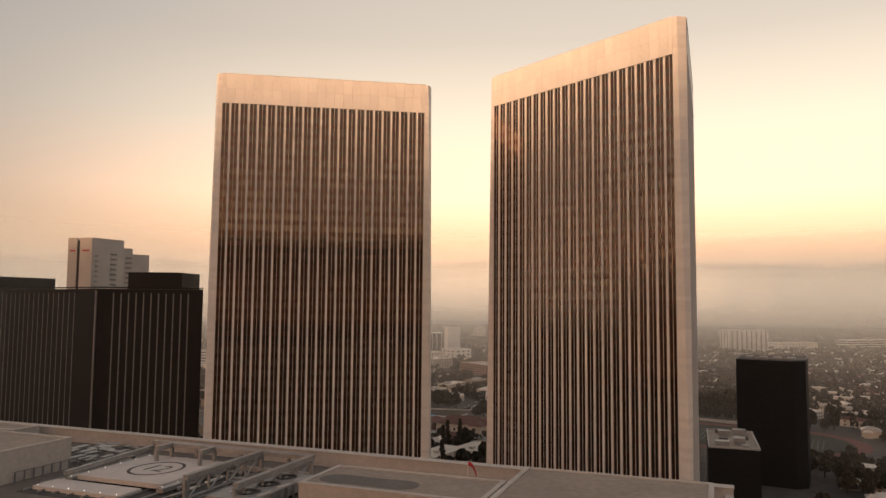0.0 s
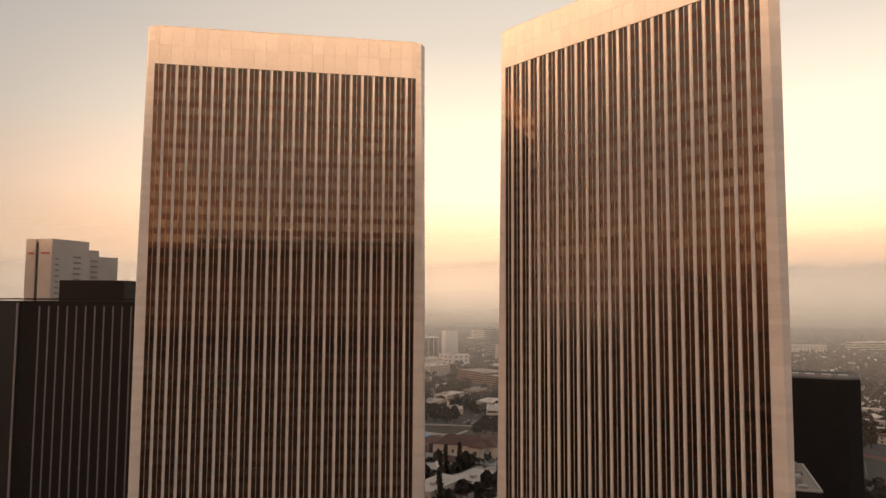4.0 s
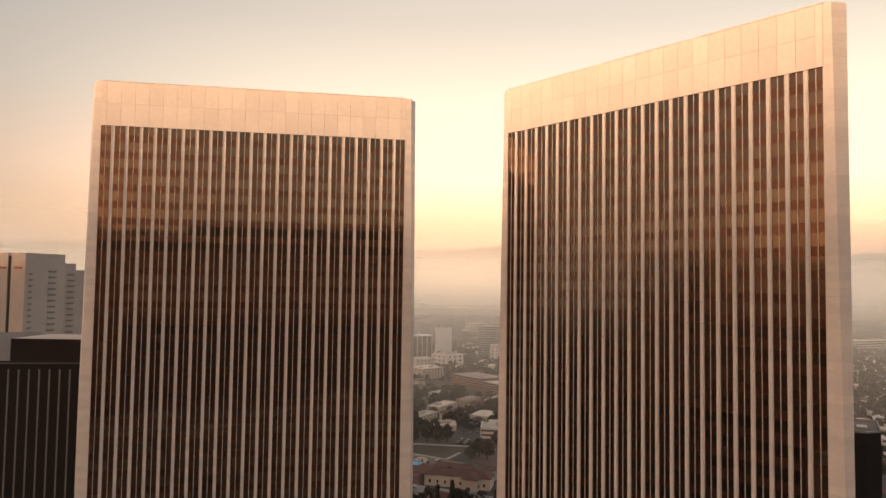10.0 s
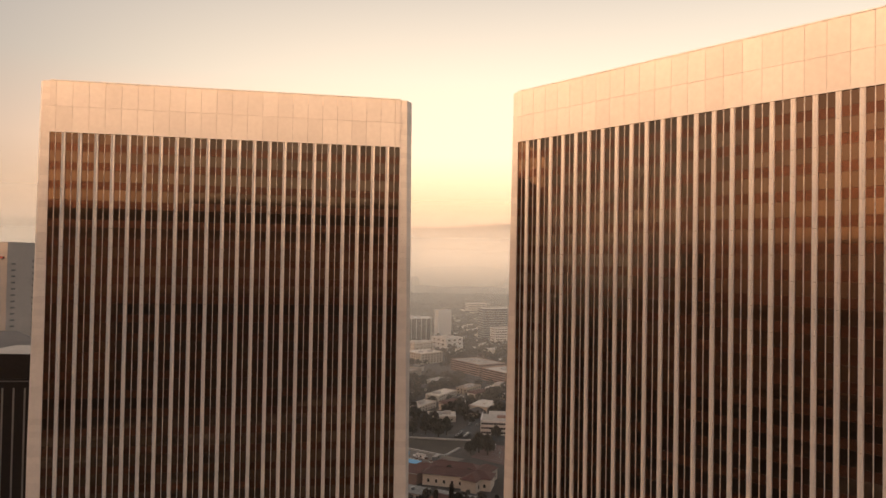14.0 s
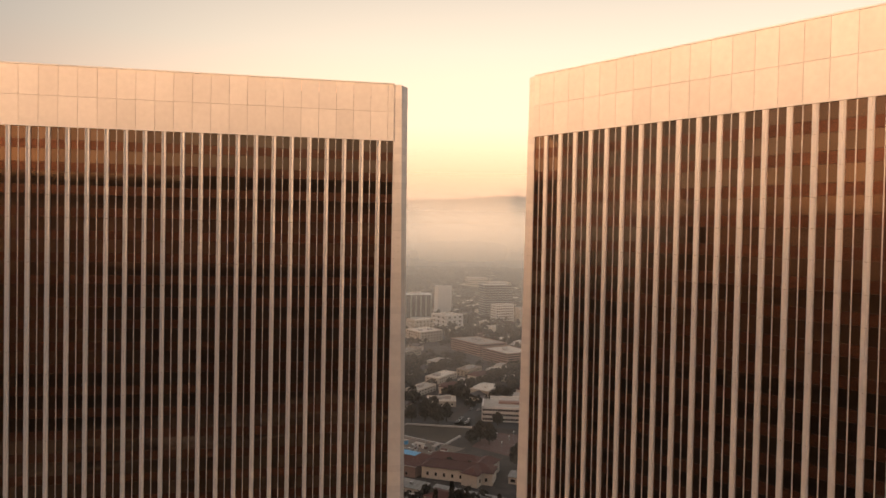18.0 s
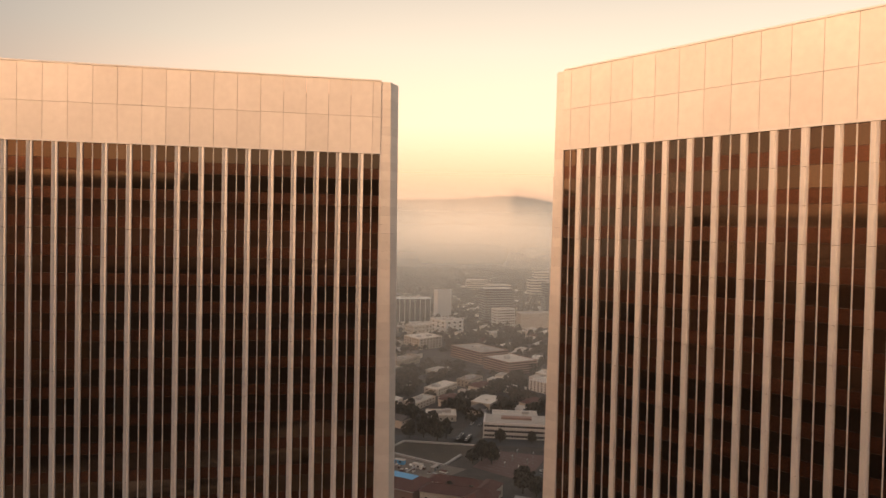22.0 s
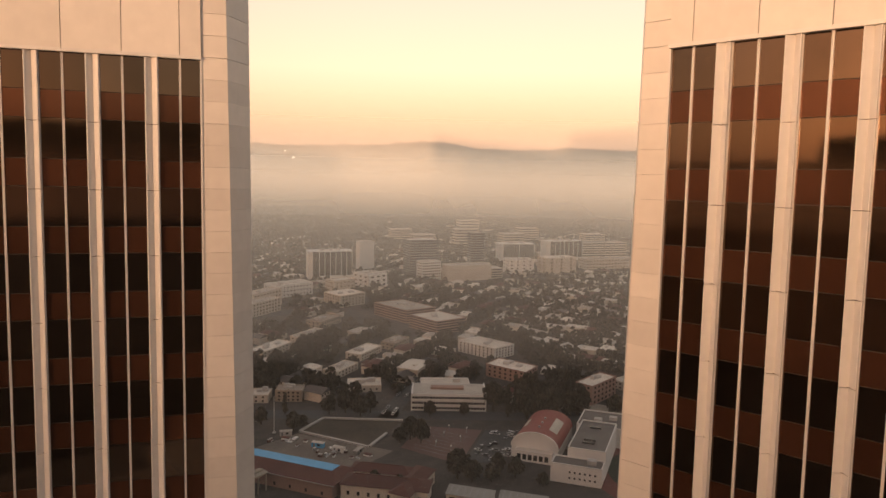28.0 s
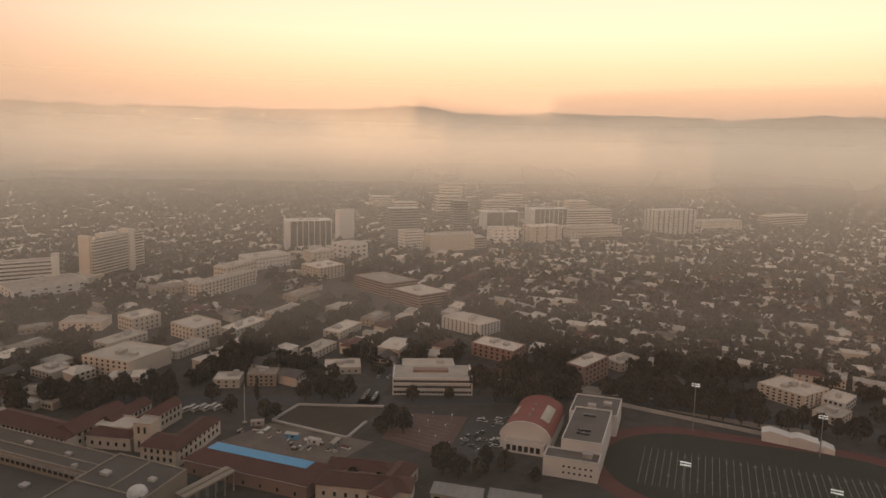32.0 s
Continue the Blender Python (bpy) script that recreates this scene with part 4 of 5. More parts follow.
# ---- school grounds ----
def pitched(m_wall, m_roof, b, a, h, rise, over=0.6, hip=True):
    """Walls and a tiled hip or gable roof over a b by a plan."""
    m_wall.box(0, 0, 0, b, a, h)
    x0, y0, x1, y1 = -over, -over, b + over, a + over
    ins = (a / 2 if hip else 0) + (0 if hip else -0.0)
    if b >= a:
        r0, r1 = (x0 + ins, a / 2, h + rise), (x1 - ins, a / 2, h + rise)
        q = [(x0, y0, h), (x1, y0, h), (x1, y1, h), (x0, y1, h)]
        m_roof.poly([q[0], q[1], r1, r0])
        m_roof.poly([q[2], q[3], r0, r1])
        m_roof.poly([q[3], q[0], r0])
        m_roof.poly([q[1], q[2], r1])
    else:
        ins = (b / 2 if hip else 0)
        r0, r1 = (b / 2, y0 + ins, h + rise), (b / 2, y1 - ins, h + rise)
        q = [(x0, y0, h), (x1, y0, h), (x1, y1, h), (x0, y1, h)]
        m_roof.poly([q[1], q[2], r1, r0])
        m_roof.poly([q[3], q[0], r0, r1])
        m_roof.poly([q[0], q[1], r0])
        m_roof.poly([q[2], q[3], r1])
    m_roof.poly([q[3], q[2], q[1], q[0]])


def tiled_wing(x, y, turn, b, a, h, rise, label, wins=0, hip=True, wall=STUCCO):
    t = thing("school_wing", x, y, 0, turn, label, "building", "red-roofed school wings")
    w, r = Mesh(), Mesh()
    pitched(w, r, b, a, h, rise, 0.8, hip)
    part("wall", w, wall, t)
    part("roof", r, REDROOF, t)
    ridge = Mesh()
    if b >= a:
        ridge.box((a / 2 if hip else 0) - 0.2, a / 2 - 0.2, h + rise - 0.12, b - (a / 2 if hip else 0) + 0.2, a / 2 + 0.2, h + rise + 0.12)
        part("ridge_tiles", ridge, REDROOF, t)
    if wins:
        window_row(t, "front", wins, 2 if h > 7 else 1, 1.3, 1.9, b, a, h * 0.3, 3.6)
    return t


def school_office():
    """White three-storey building with two ribbons of windows."""
    t = thing("school_building", 23, 429.5, 0, -5.5, "long white three-storey building with ribbon windows", "building")
    part("wall", Mesh().box(0, 0, 0, 48, 22, 11.5), WHITE, t)
    part("roof", Mesh().box(0.4, 0.4, 11.5, 47.6, 21.6, 11.56), PALEROOF, t)
    part("roof_house", Mesh().box(12, 9, 11.5, 34, 14, 13), BRICKY, t)
    part("end_wall", Mesh().box(-0.5, -0.8, 0, 0, 22.3, 12.4), WHITE, t)
    part("end_wall", Mesh().box(48, -0.8, 0, 48.5, 22.3, 12.4), WHITE, t)
    for z in (1.2, 4.7, 8.3):
        part("window_band", Mesh().box(0.3, -0.15, z, 47.7, 0.05, z + 1.5), WINDOWDARK, t)
        part("sill", Mesh().box(0, -0.7, z - 0.7, 48, 0, z - 0.35), WHITE, t)
    fin = Mesh().box(-0.12, -0.35, 0.8, 0.12, 0, 10.2).data("fin", WHITE)
    for k in range(1, 25):
        piece("fin", fin, t, pose(k * 48 / 25, 0, 0))
    return t


office = school_office()
office.scale = (1.03, 1.2, 1)
built.add(office)
block("school_building", "white low wing behind the ribbon-window building", 26, 376, -2, 34, 16, 9, 2, WHITE, PALEROOF, (6, 2))


def gym():
    """Barrel-vaulted hall with a red roof and a white arched gable."""
    t = thing("gymnasium", 74.2, 346, 0, -26, "gymnasium with red barrel roof and white arched gable", "building")
    w, L, h, rise, n = 26.4, 44.5, 6.5, 8.5, 14
    arc = [(w / 2 - w / 2 * math.cos(math.pi * k / n), h + rise * math.sin(math.pi * k / n)) for k in range(n + 1)]
    gable, shell = Mesh(), Mesh()
    for y in (0, L):
        gable.poly([(0, y, 0), (w, y, 0)] + [(x, y, z) for x, z in reversed(arc)])
    gable.poly([(0, 0, 0), (0, L, 0), (0, L, h), (0, 0, h)])
    gable.poly([(w, 0, 0), (w, L, 0), (w, L, h), (w, 0, h)])
    part("wall", gable, WHITE, t)
    for (x0, z0), (x1, z1) in zip(arc, arc[1:]):
        shell.poly([(x0, 0.6, z0 + 0.15), (x1, 0.6, z1 + 0.15), (x1, L + 0.4, z1 + 0.15), (x0, L + 0.4, z0 + 0.15)])
    part("roof", shell, material("red_barrel_roof", (0.24, 0.062, 0.046), 0.7, 0, 0.2, 0.1, 1.5), t)
    trim = Mesh()
    for (x0, z0), (x1, z1) in zip(arc, arc[1:]):
        trim.beam((x0, -0.1, z0 + 0.2), (x1, -0.1, z1 + 0.2), 0.9)
    part("gable_trim", trim, WHITE, t)
    for ks, y0, y1 in (((9, 10), 10, 32), ((3,), 16, 28)):
        sky = Mesh()
        for k in ks:
            (x0, z0), (x1, z1) = arc[k], arc[k + 1]
            sky.poly([(x0, y0, z0 + 0.45), (x1, y0, z1 + 0.45), (x1, y1, z1 + 0.45), (x0, y1, z0 + 0.45)])
        part("skylight", sky, STUCCO, t, "pale roof light panel")
    part("porch", Mesh().box(3, -5, 0, 24, 0, 6), WHITE, t)
    part("porch_roof", Mesh().box(3.4, -4.6, 6, 23.6, -0.05, 6.06), PALEROOF, t)
    for k in range(6):
        part("porch_window", Mesh().box(4.5 + k * 3.1, -5.12, 1.2, 6.6 + k * 3.1, -5, 4.2), WINDOWDARK, t)
    for k in range(3):
        part("roof_vent", Mesh().box(12.8, 10 + 8 * k, h + rise, 13.8, 11.2 + 8 * k, h + rise + 1), STEEL, t)
    return t


built.add(gym())


def hall():
    t = thing("school_hall", 87.8, 311.5, 0, -26, "white stepped hall with grey flat roofs", "building")
    for nm, (x0, y0, x1, y1), z in (("low_wing", (0, 0, 26.3, 12), 9.3), ("main_block", (6.5, 12, 26.4, 60.5), 14.2), ("rear_block", (3, 60.5, 29.2, 90.5), 11.2)):
        body = part(nm, Mesh().box(x0, y0, 0, x1, y1, z), WHITE, t)
        part("roof", Mesh().box(x0 + 0.5, y0 + 0.5, z, x1 - 0.5, y1 - 0.5, z + 0.06), ROOFGREY, body)
        for q in ((x0, y0, x1, y0 + 0.5), (x0, y1 - 0.5, x1, y1), (x0, y0 + 0.5, x0 + 0.5, y1 - 0.5), (x1 - 0.5, y0 + 0.5, x1, y1 - 0.5)):
            part("parapet", Mesh().box(q[0], q[1], z, q[2], q[3], z + 0.7), WHITE, body)
    for y in (22, 26.5, 48):
        part("roof_hatch", Mesh().box(12.5, y, 14.2, 19, y + 1.2, 15.2), WINDOWDARK, t)
    for x, y, z, h in ((18, 5, 9.3, 2.2), (12, 68, 11.2, 2.4), (20, 76, 11.2, 1.8)):
        part("roof_unit", Mesh().box(x, y, z, x + 4.5, y + 4, z + h), CONCRETE, t)
    box = Mesh().box(-0.5, -0.1, 0, 0.5, 0.05, 0.9).data("window", WINDOWDARK)
    for k in range(6):
        for z in (2.6, 5.6):
            piece("window", box, t, pose(10 + 2.6 * k, 0, z))
    return t


built.add(hall())


# running track and football pitch
def oval(m, cx, cy, turn, half, r, z):
    ring = []
    for k in range(48):
        a = 2 * math.pi * k / 48
        x, y = r * math.cos(a), r * math.sin(a)
        x += half if math.cos(a) >= 0 else -half
        c, s = math.cos(radians(turn)), math.sin(radians(turn))
        ring.append((cx + x * c - y * s, cy + x * s + y * c, z))
    m.poly(ring)


TX, TY, TT = 196.3, 294.9, -27.6
m = Mesh()
oval(m, TX, TY, TT, 35, 55, 0.15)
built.add(tagged(part("running_track", m, TRACK), "oval red running track round the pitch", "track", kind="structure"))
m = Mesh()
oval(m, TX, TY, TT, 35, 44.5, 0.3)
built.add(tagged(part("sports_pitch", m, TURF), "dark green football pitch with white yard lines", "pitch", kind="structure"))
pitch = thing("pitch_marking", TX, TY, 0.36, TT, "white painted yard lines on the pitch", "marking")
built.add(pitch)
YARD = material("worn_line_paint", (0.30, 0.30, 0.27), 0.9)
line = Mesh().box(-0.09, -27, 0, 0.09, 18, 0.02).data("yard_line", YARD)
for k in range(-18, 19):
    piece("yard_line", line, pitch, pose(k * 3.34, 0, 0))
hash_mark = Mesh().box(-0.9, -0.3, 0, 0.9, 0.3, 0.02).data("yard_number", YARD)
for k in range(-7, 8):
    for s in (-1, 1):
        piece("yard_number", hash_mark, pitch, pose(2 * k * 3.34, s * 13.5, 0.01))
m = Mesh()
m.rbox(183, 330, 150, 14, 0, 0.08, -33)
tagged(part("pavement", m, PLANTROOF), "pale concrete apron beside the track", "pavement", kind="structure")
fence = thing("boundary_wall", 176, 316, 0, -33.5, "long low white wall behind the track", "wall")
for k in range(14):
    part("wall_panel", Mesh().box(-70 + k * 10, 0, 0, -60.1 + k * 10, 0.5, 2.2), CONCRETE, fence)
stand = thing("equipment_shed", 213, 283, 0, -32, "pale low shed with peaked roofs beside the track", "shed")
for k, (w, h) in enumerate(((13, 6.5), (13, 6.0), (7, 4.0))):
    s, rr = Mesh(), Mesh()
    s.box(0, 0, 0, w, 7, h - 1.5)
    rr.poly([(0, 0, h - 1.5), (w, 0, h - 1.5), (w * 0.3, 0, h)])
    rr.poly([(0, 7, h - 1.5), (w, 7, h - 1.5), (w * 0.3, 7, h)])
    rr.poly([(-0.2, -0.2, h - 1.5), (w * 0.3, -0.2, h + 0.02), (w * 0.3, 7.2, h + 0.02), (-0.2, 7.2, h - 1.5)])
    rr.poly([(w * 0.3, -0.2, h + 0.02), (w + 0.2, -0.2, h - 1.5), (w + 0.2, 7.2, h - 1.5), (w * 0.3, 7.2, h + 0.02)])
    for nm, me in (("wall", s), ("roof", rr)):
        o = part(nm, me, WHITE, stand)
        o.matrix_basis = pose((0, 13.2, 26.5)[k], 0, 0)

# playing field, courts and car park
m = Mesh()
m.poly([(-34.8, 414.4, 0.06), (-46.7, 391.5, 0.06), (-5.9, 364, 0.06), (15.5, 407.5, 0.06)])
built.add(tagged(part("playing_field", m, material("worn_grass", (0.062, 0.048, 0.033), 0.95, 0, 0.4, 0.06, 0.6)), "worn dark green playing field", "field", kind="structure"))
kerb = thing("field_kerb", 0, 0, 0, 0, "pale concrete path edging the playing field", "kerb")
built.add(kerb)
for a, b in (((-34.8, 415), (-47.5, 391.5)), ((-47.5, 391), (-6, 363)), ((-34.8, 415.5), (16, 408.5)), ((-5.5, 363.5), (5, 385))):
    part("kerb_run", Mesh().beam((*a, 0.2), (*b, 0.2), 1.6), CONCRETE, kerb)
m = Mesh()
m.poly([(43, 279, 0.05), (66, 281, 0.05), (84, 318, 0.05), (62, 322, 0.05)])
tagged(part("car_park", m, ASPHALT), "grey asphalt school car park", "car park", kind="structure")
m = Mesh()
m.poly([(10, 300, 0.05), (41, 278, 0.05), (60, 322, 0.05), (24, 330, 0.05)])
COURT = material("faded_court", (0.13, 0.075, 0.062), 0.9, 0, 0.2, 0.05, 0.6)
tagged(part("ball_courts", m, COURT), "faded red outdoor ball courts", "court", kind="structure")
m = Mesh()
m.poly([(-75, 300, 0.04), (-20, 268, 0.04), (6, 296, 0.04), (-50, 322, 0.04)])
tagged(part("building_site", m, material("bare_earth", (0.16, 0.13, 0.105), 0.95, 0, 0.4, 0.08, 0.7)), "bare earth works yard with materials", "yard", kind="structure")


def car_model():
    t = thing("car", 0, 0, 0, 0, "parked car with dark windows", "car", "cars in the school car park")
    b = Mesh()
    b.prism([(-2.2, -0.85), (2.0, -0.85), (2.25, -0.6), (2.25, 0.6), (2.0, 0.85), (-2.2, 0.85)], 0.35, 0.9)
    part("body", b, CARPAINT, t)
    c = Mesh()
    i = len(c.v)
    c.v += [(-1.7, -0.75, 0.9), (1.1, -0.75, 0.9), (1.1, 0.75, 0.9), (-1.7, 0.75, 0.9), (-1.3, -0.6, 1.4), (0.4, -0.6, 1.4), (0.4, 0.6, 1.4), (-1.3, 0.6, 1.4)]
    c.f += [(0, 1, 5, 4), (1, 2, 6, 5), (2, 3, 7, 6), (3, 0, 4, 7)]
    part("window_band", c, WINDOWDARK, t)
    part("cabin_roof", Mesh().box(-1.32, -0.62, 1.4, 0.42, 0.62, 1.46), CARPAINT, t)
    wheel = Mesh()
    ring = [(0.33 * math.cos(k * math.pi / 5), 0.33 * math.sin(k * math.pi / 5)) for k in range(10)]
    i = 0
    wheel.v += [(x, -0.1, z) for x, z in ring] + [(x, 0.1, z) for x, z in ring]
    wheel.f += [tuple(range(10)), tuple(range(19, 9, -1))] + [(k, (k + 1) % 10, 10 + (k + 1) % 10, 10 + k) for k in range(10)]
    wd = wheel.data("wheel", TYRE)
    rim_data = Mesh().box(-0.17, -0.01, -0.17, 0.17, 0.01, 0.17).data("rim", STEEL)
    for x in (-1.4, 1.4):
        for y in (-0.8, 0.8):
            hub = piece("wheel", wd, t, pose(x, y, 0.33))
            piece("rim", rim_data, hub, pose(0, 0.105 if y > 0 else -0.105, 0))
    return t


rnd = random.Random(5)
first_car = car_model()
first_car.matrix_basis = pose(60, 292, 0.05, 0, 0, 58)
for k in range(26):
    u, v = rnd.random(), rnd.random()
    x, y = 46 + 22 * u + 17 * v, 281 + 2 * u + 37 * v
    copy_thing(first_car, pose(x, y, 0.05, 0, 0, rnd.choice((58, 148, 238)) + rnd.uniform(-4, 4)))
for k in range(40):
    s = rnd.random()
    copy_thing(first_car, pose(2 + 34 * s + rnd.choice((-3.4, 3.4)), 345 + 110 * s, 0.1, 0, 0, 72))

# school wings
TW = "school wing with red tile roof and stucco walls"


def covered_wing():
    t = thing("school_wing", -82.2, 328.1, 0, -29, "long school wing with red tile roof and flat ridge", "building", "red-roofed school wings")
    part("wall", Mesh().box(0, 0, 0, 64, 21, 7), BRICKY, t)
    r = Mesh()
    r.poly([(-0.8, -0.8, 7), (64.8, -0.8, 7), (60, 8, 10), (4, 8, 10)])
    r.poly([(64.8, 21.8, 7), (-0.8, 21.8, 7), (4, 15.5, 10), (60, 15.5, 10)])
    r.poly([(-0.8, 21.8, 7), (-0.8, -0.8, 7), (4, 8, 10), (4, 15.5, 10)])
    r.poly([(64.8, -0.8, 7), (64.8, 21.8, 7), (60, 15.5, 10), (60, 8, 10)])
    r.poly([(4, 8, 10), (60, 8, 10), (60, 15.5, 10), (4, 15.5, 10)])
    part("roof", r, REDROOF, t)
    part("eave", Mesh().box(-0.8, -0.8, 6.7, 64.8, -0.3, 6.98), WHITE, t)
    window_row(t, "front", 7, 1, 1.1, 1.6, 64, 21, 1.2, 3.0)
    return t


long_wing = covered_wing()
cover = thing("roof_cover", -82.2, 328.1, 0, -29, "bright blue sheet laid over a red roof", "cover")
part("sheet", Mesh().box(6, 8.2, 10.01, 58.5, 15.3, 10.2), TARP, cover)
for ob in (long_wing, cover):
    ob.scale = (1.05, 1.08, 1)
    built.add(ob)
tiled_wing(-20, 246, -14, 42, 12, 7, 3, TW, 8)
tiled_wing(-16, 260, -15, 30, 9, 7, 2.6, TW, 6)
tiled_wing(12, 232, 62, 30, 10, 7, 2.8, TW, 6)
tiled_wing(-195, 319, -27, 58, 14, 8, 3.2, TW, 18)
tiled_wing(-141, 297, 62, 32, 14, 9, 3.2, TW, 9, False)
tiled_wing(-126, 308, 66, 26, 10, 9, 2.8, TW, 8, False)
tiled_wing(-109, 309, 66, 24, 9, 9, 2.8, TW, 7, False)
tiled_wing(-105, 282, -18, 19, 14, 9, 3.4, "school entrance wing with red hip roof", 5)
tiled_wing(-86.5, 277, 70, 36, 11, 8, 2.8, TW, 9)
tiled_wing(-137, 300, -14, 24, 9, 7, 2.6, "low school wing with red lean roof", 5)
block("school_block", "flat-roofed school wing between red roofs", -134, 304, -16, 19, 13, 9.4, 2, STUCCO, PALEROOF, (4, 0), plant=0)
block("school_tower", "stucco stair tower of the school", -112, 294, -16, 9, 9, 14.5, 2, STUCCO, PALEROOF, (2, 1), (1.2, 3.4), plant=0)
for k, s in enumerate((0, 9, 20, 31, 40)):
    block("school_annex", "low pale classroom block of the school", -200 + s * 0.9, 338 + s * 0.55 + 6 * (k % 2), -27, 8 + k % 3, 6, 4, 1, STUCCO, PALEROOF, (3, 0), plant=0)


def terrace_building():
    """Flat-roofed school block round a sunken court; u runs along its rear edge, v towards the court."""
    t = thing("school_block", -172, 295.5, 0, -26, "flat-roofed school block round a sunken court", "building")
    Z = 13.0
    for nm, q, z in (("rear_wing", (-40, -16, 70, 0), Z), ("east_wing", (70, -52, 107, 1.5), Z + 0.3), ("front_wing", (-40, -90, 107, -52.2), Z), ("court_floor", (-40, -52, 69.9, -16.2), 7.5)):
        part(nm, Mesh().box(q[0], q[1], 0, q[2], q[3], z), TANWALL, t)
        part("roof", Mesh().box(q[0] + 0.3, q[1] + 0.3, z, q[2] - 0.3, q[3] - 0.3, z + 0.06), OLDROOF, t)
    for a, b, z in (((-40, 0), (70, 0), Z), ((-40, -9), (70, -9), Z - 0.2), ((70, 1.2), (107, 1.2), Z + 0.4), ((106.6, -52), (106.6, 1.2), Z + 0.4), ((70.4, -52), (70.4, 1.2), Z + 0.4), ((70, -22), (107, -22), Z + 0.3), ((88, -22), (88, 1), Z + 0.3), ((-40, -15.7), (70, -15.7), Z), ((-40, -52), (107, -52), Z)):
        part("parapet", Mesh().beam((*a, z + 0.2), (*b, z + 0.2), 0.7), PLANTROOF, t)
    tooth = Mesh().box(-0.4, -0.7, Z - 2.2, 0.4, 0, Z - 0.6).data("dentil", CONCRETE)
    for k in range(66):
        piece("dentil", tooth, t, pose(-30 + k * 1.5, -16.0, 0))
    slot = Mesh().box(-1.0, -0.1, Z - 4.2, 1.0, 0.05, Z - 2.6).data("window", WINDOWDARK)
    for k in range(30):
        piece("window", slot, t, pose(-28 + k * 3.2, -16.0, 0))
    for u, v, w, d, h in ((8, -26, 14, 9, 0.5), (30, -30, 5, 3, 0.9), (44, -24, 4, 3, 1.0), (56, -34, 6, 4, 0.7)):
        part("court_well", Mesh().box(u, v - d, 7.5, u + w, v, 7.5 + h), WINDOWDARK if w > 10 else CONCRETE, t)
    for u, v, w, d, h in ((76, -12, 4, 3, 1.3), (98, -9, 3, 2.5, 1.1), (92, -34, 6, 5, 2.2), (22, -5, 4, 2, 0.8), (48, -6, 3, 2, 0.9), (60, -13, 2, 2, 1.2)):
        part("roof_unit", Mesh().box(u, v - d, Z, u + w, v, Z + 0.3 + h), CONCRETE, t)
    dome = Mesh()
    n = 14
    for j in range(4):
        for k in range(n):
            p = []
            for jj, kk in ((j, k), (j, k + 1), (j + 1, k + 1), (j + 1, k)):
                th, ph = math.pi / 2 * jj / 4, 2 * math.pi * kk / n
                p.append((101 + 4 * math.cos(th) * math.cos(ph), -20 + 4 * math.cos(th) * math.sin(ph), Z + 0.3 + 3.4 * math.sin(th)))
            dome.poly(p if j < 3 else p[:3])
    part("roof_dome", dome, WHITE, t)
    return t


terrace_building()
link = thing("covered_walkway", -60.5, 259.5, 0, 231, "pale flat-roofed covered walkway between school blocks", "walkway")
part("roof", Mesh().box(0, 0, 8.6, 26, 6.5, 9.4), TANWALL, link)
for k in range(6):
    for y in (0.4, 5.6):
        part("post", Mesh().box(0.6 + 4.8 * k, y, 0, 1.1 + 4.8 * k, y + 0.5, 8.6), TANWALL, link)
part("ridge_beam", Mesh().box(0.5, 2.6, 9.4, 25.5, 3.8, 10.1), TANWALL, link)
part("fascia_beam", Mesh().box(0, -0.25, 8.0, 26, -0.02, 9.2), STUCCO, link)

# works yard: stacks, bins, huts and vans
rnd = random.Random(21)
for k in range(26):
    f, g = rnd.random(), rnd.random()
    x, y = -70 + 52 * f + 10 * g, 312 - 26 * f + 10 * g - 5
    w, d, h = rnd.uniform(1.5, 6), rnd.uniform(1, 2.6), rnd.uniform(0.4, 1.8)
    pile = thing("material_stack", x, y, 0.05, rnd.choice((-27, 63)) + rnd.uniform(-8, 8), "stack of building materials on bare ground", "stack", "stacks in the works yard")
    for j in range(3):
        part("layer", Mesh().box(0.1 * j, 0.06 * j, j * h / 3 + 0.01, w - 0.13 * j, d - 0.05 * j, (j + 1) * h / 3), (CONCRETE, STEEL, WHITE, REDROOF)[(k + j // 2) % 4], pile)
for x, y, turn, nm in ((-28, 297, -28, "white"), (-40, 303, -20, "blue"), (-14, 290, 62, "grey"), (-60, 318, 5, "pale")):
    hut = thing("site_hut", x, y, 0.05, turn, nm + " flat-roofed site cabin in the works yard", "cabin")
    part("wall", Mesh().box(0, 0, 0, 7, 2.6, 2.6), {"white": WHITE, "blue": TARP, "grey": STEEL, "pale": CONCRETE}[nm], hut)
    part("roof", Mesh().box(-0.15, -0.15, 2.6, 7.15, 2.75, 2.75), PALEROOF, hut)
    part("door", Mesh().box(1, -0.06, 0, 2, 0.02, 2.1), DARKRIB, hut)
    part("window", Mesh().box(3.5, -0.06, 1, 5, 0.02, 2), WINDOWDARK, hut)
for k in range(9):
    bus = thing("parked_van", -100 + 2.9 * k, 336 + 0.3 * k + 2.5 * (k % 2), 0.05, 66, "pale van parked in a row beside the school", "van", "vans beside the school")
    part("body", Mesh().box(0, 0, 0.4, 6, 2.1, 2.5), CONCRETE, bus)
    part("window_band", Mesh().box(0.4, -0.03, 1.5, 5.8, 2.13, 2.1), WINDOWDARK, bus)
    for wx in (1.1, 4.8):
        for wy in (-0.03, 1.9):
            part("wheel", Mesh().box(wx - 0.35, wy, 0, wx + 0.35, wy + 0.23, 0.7), TYRE, bus)
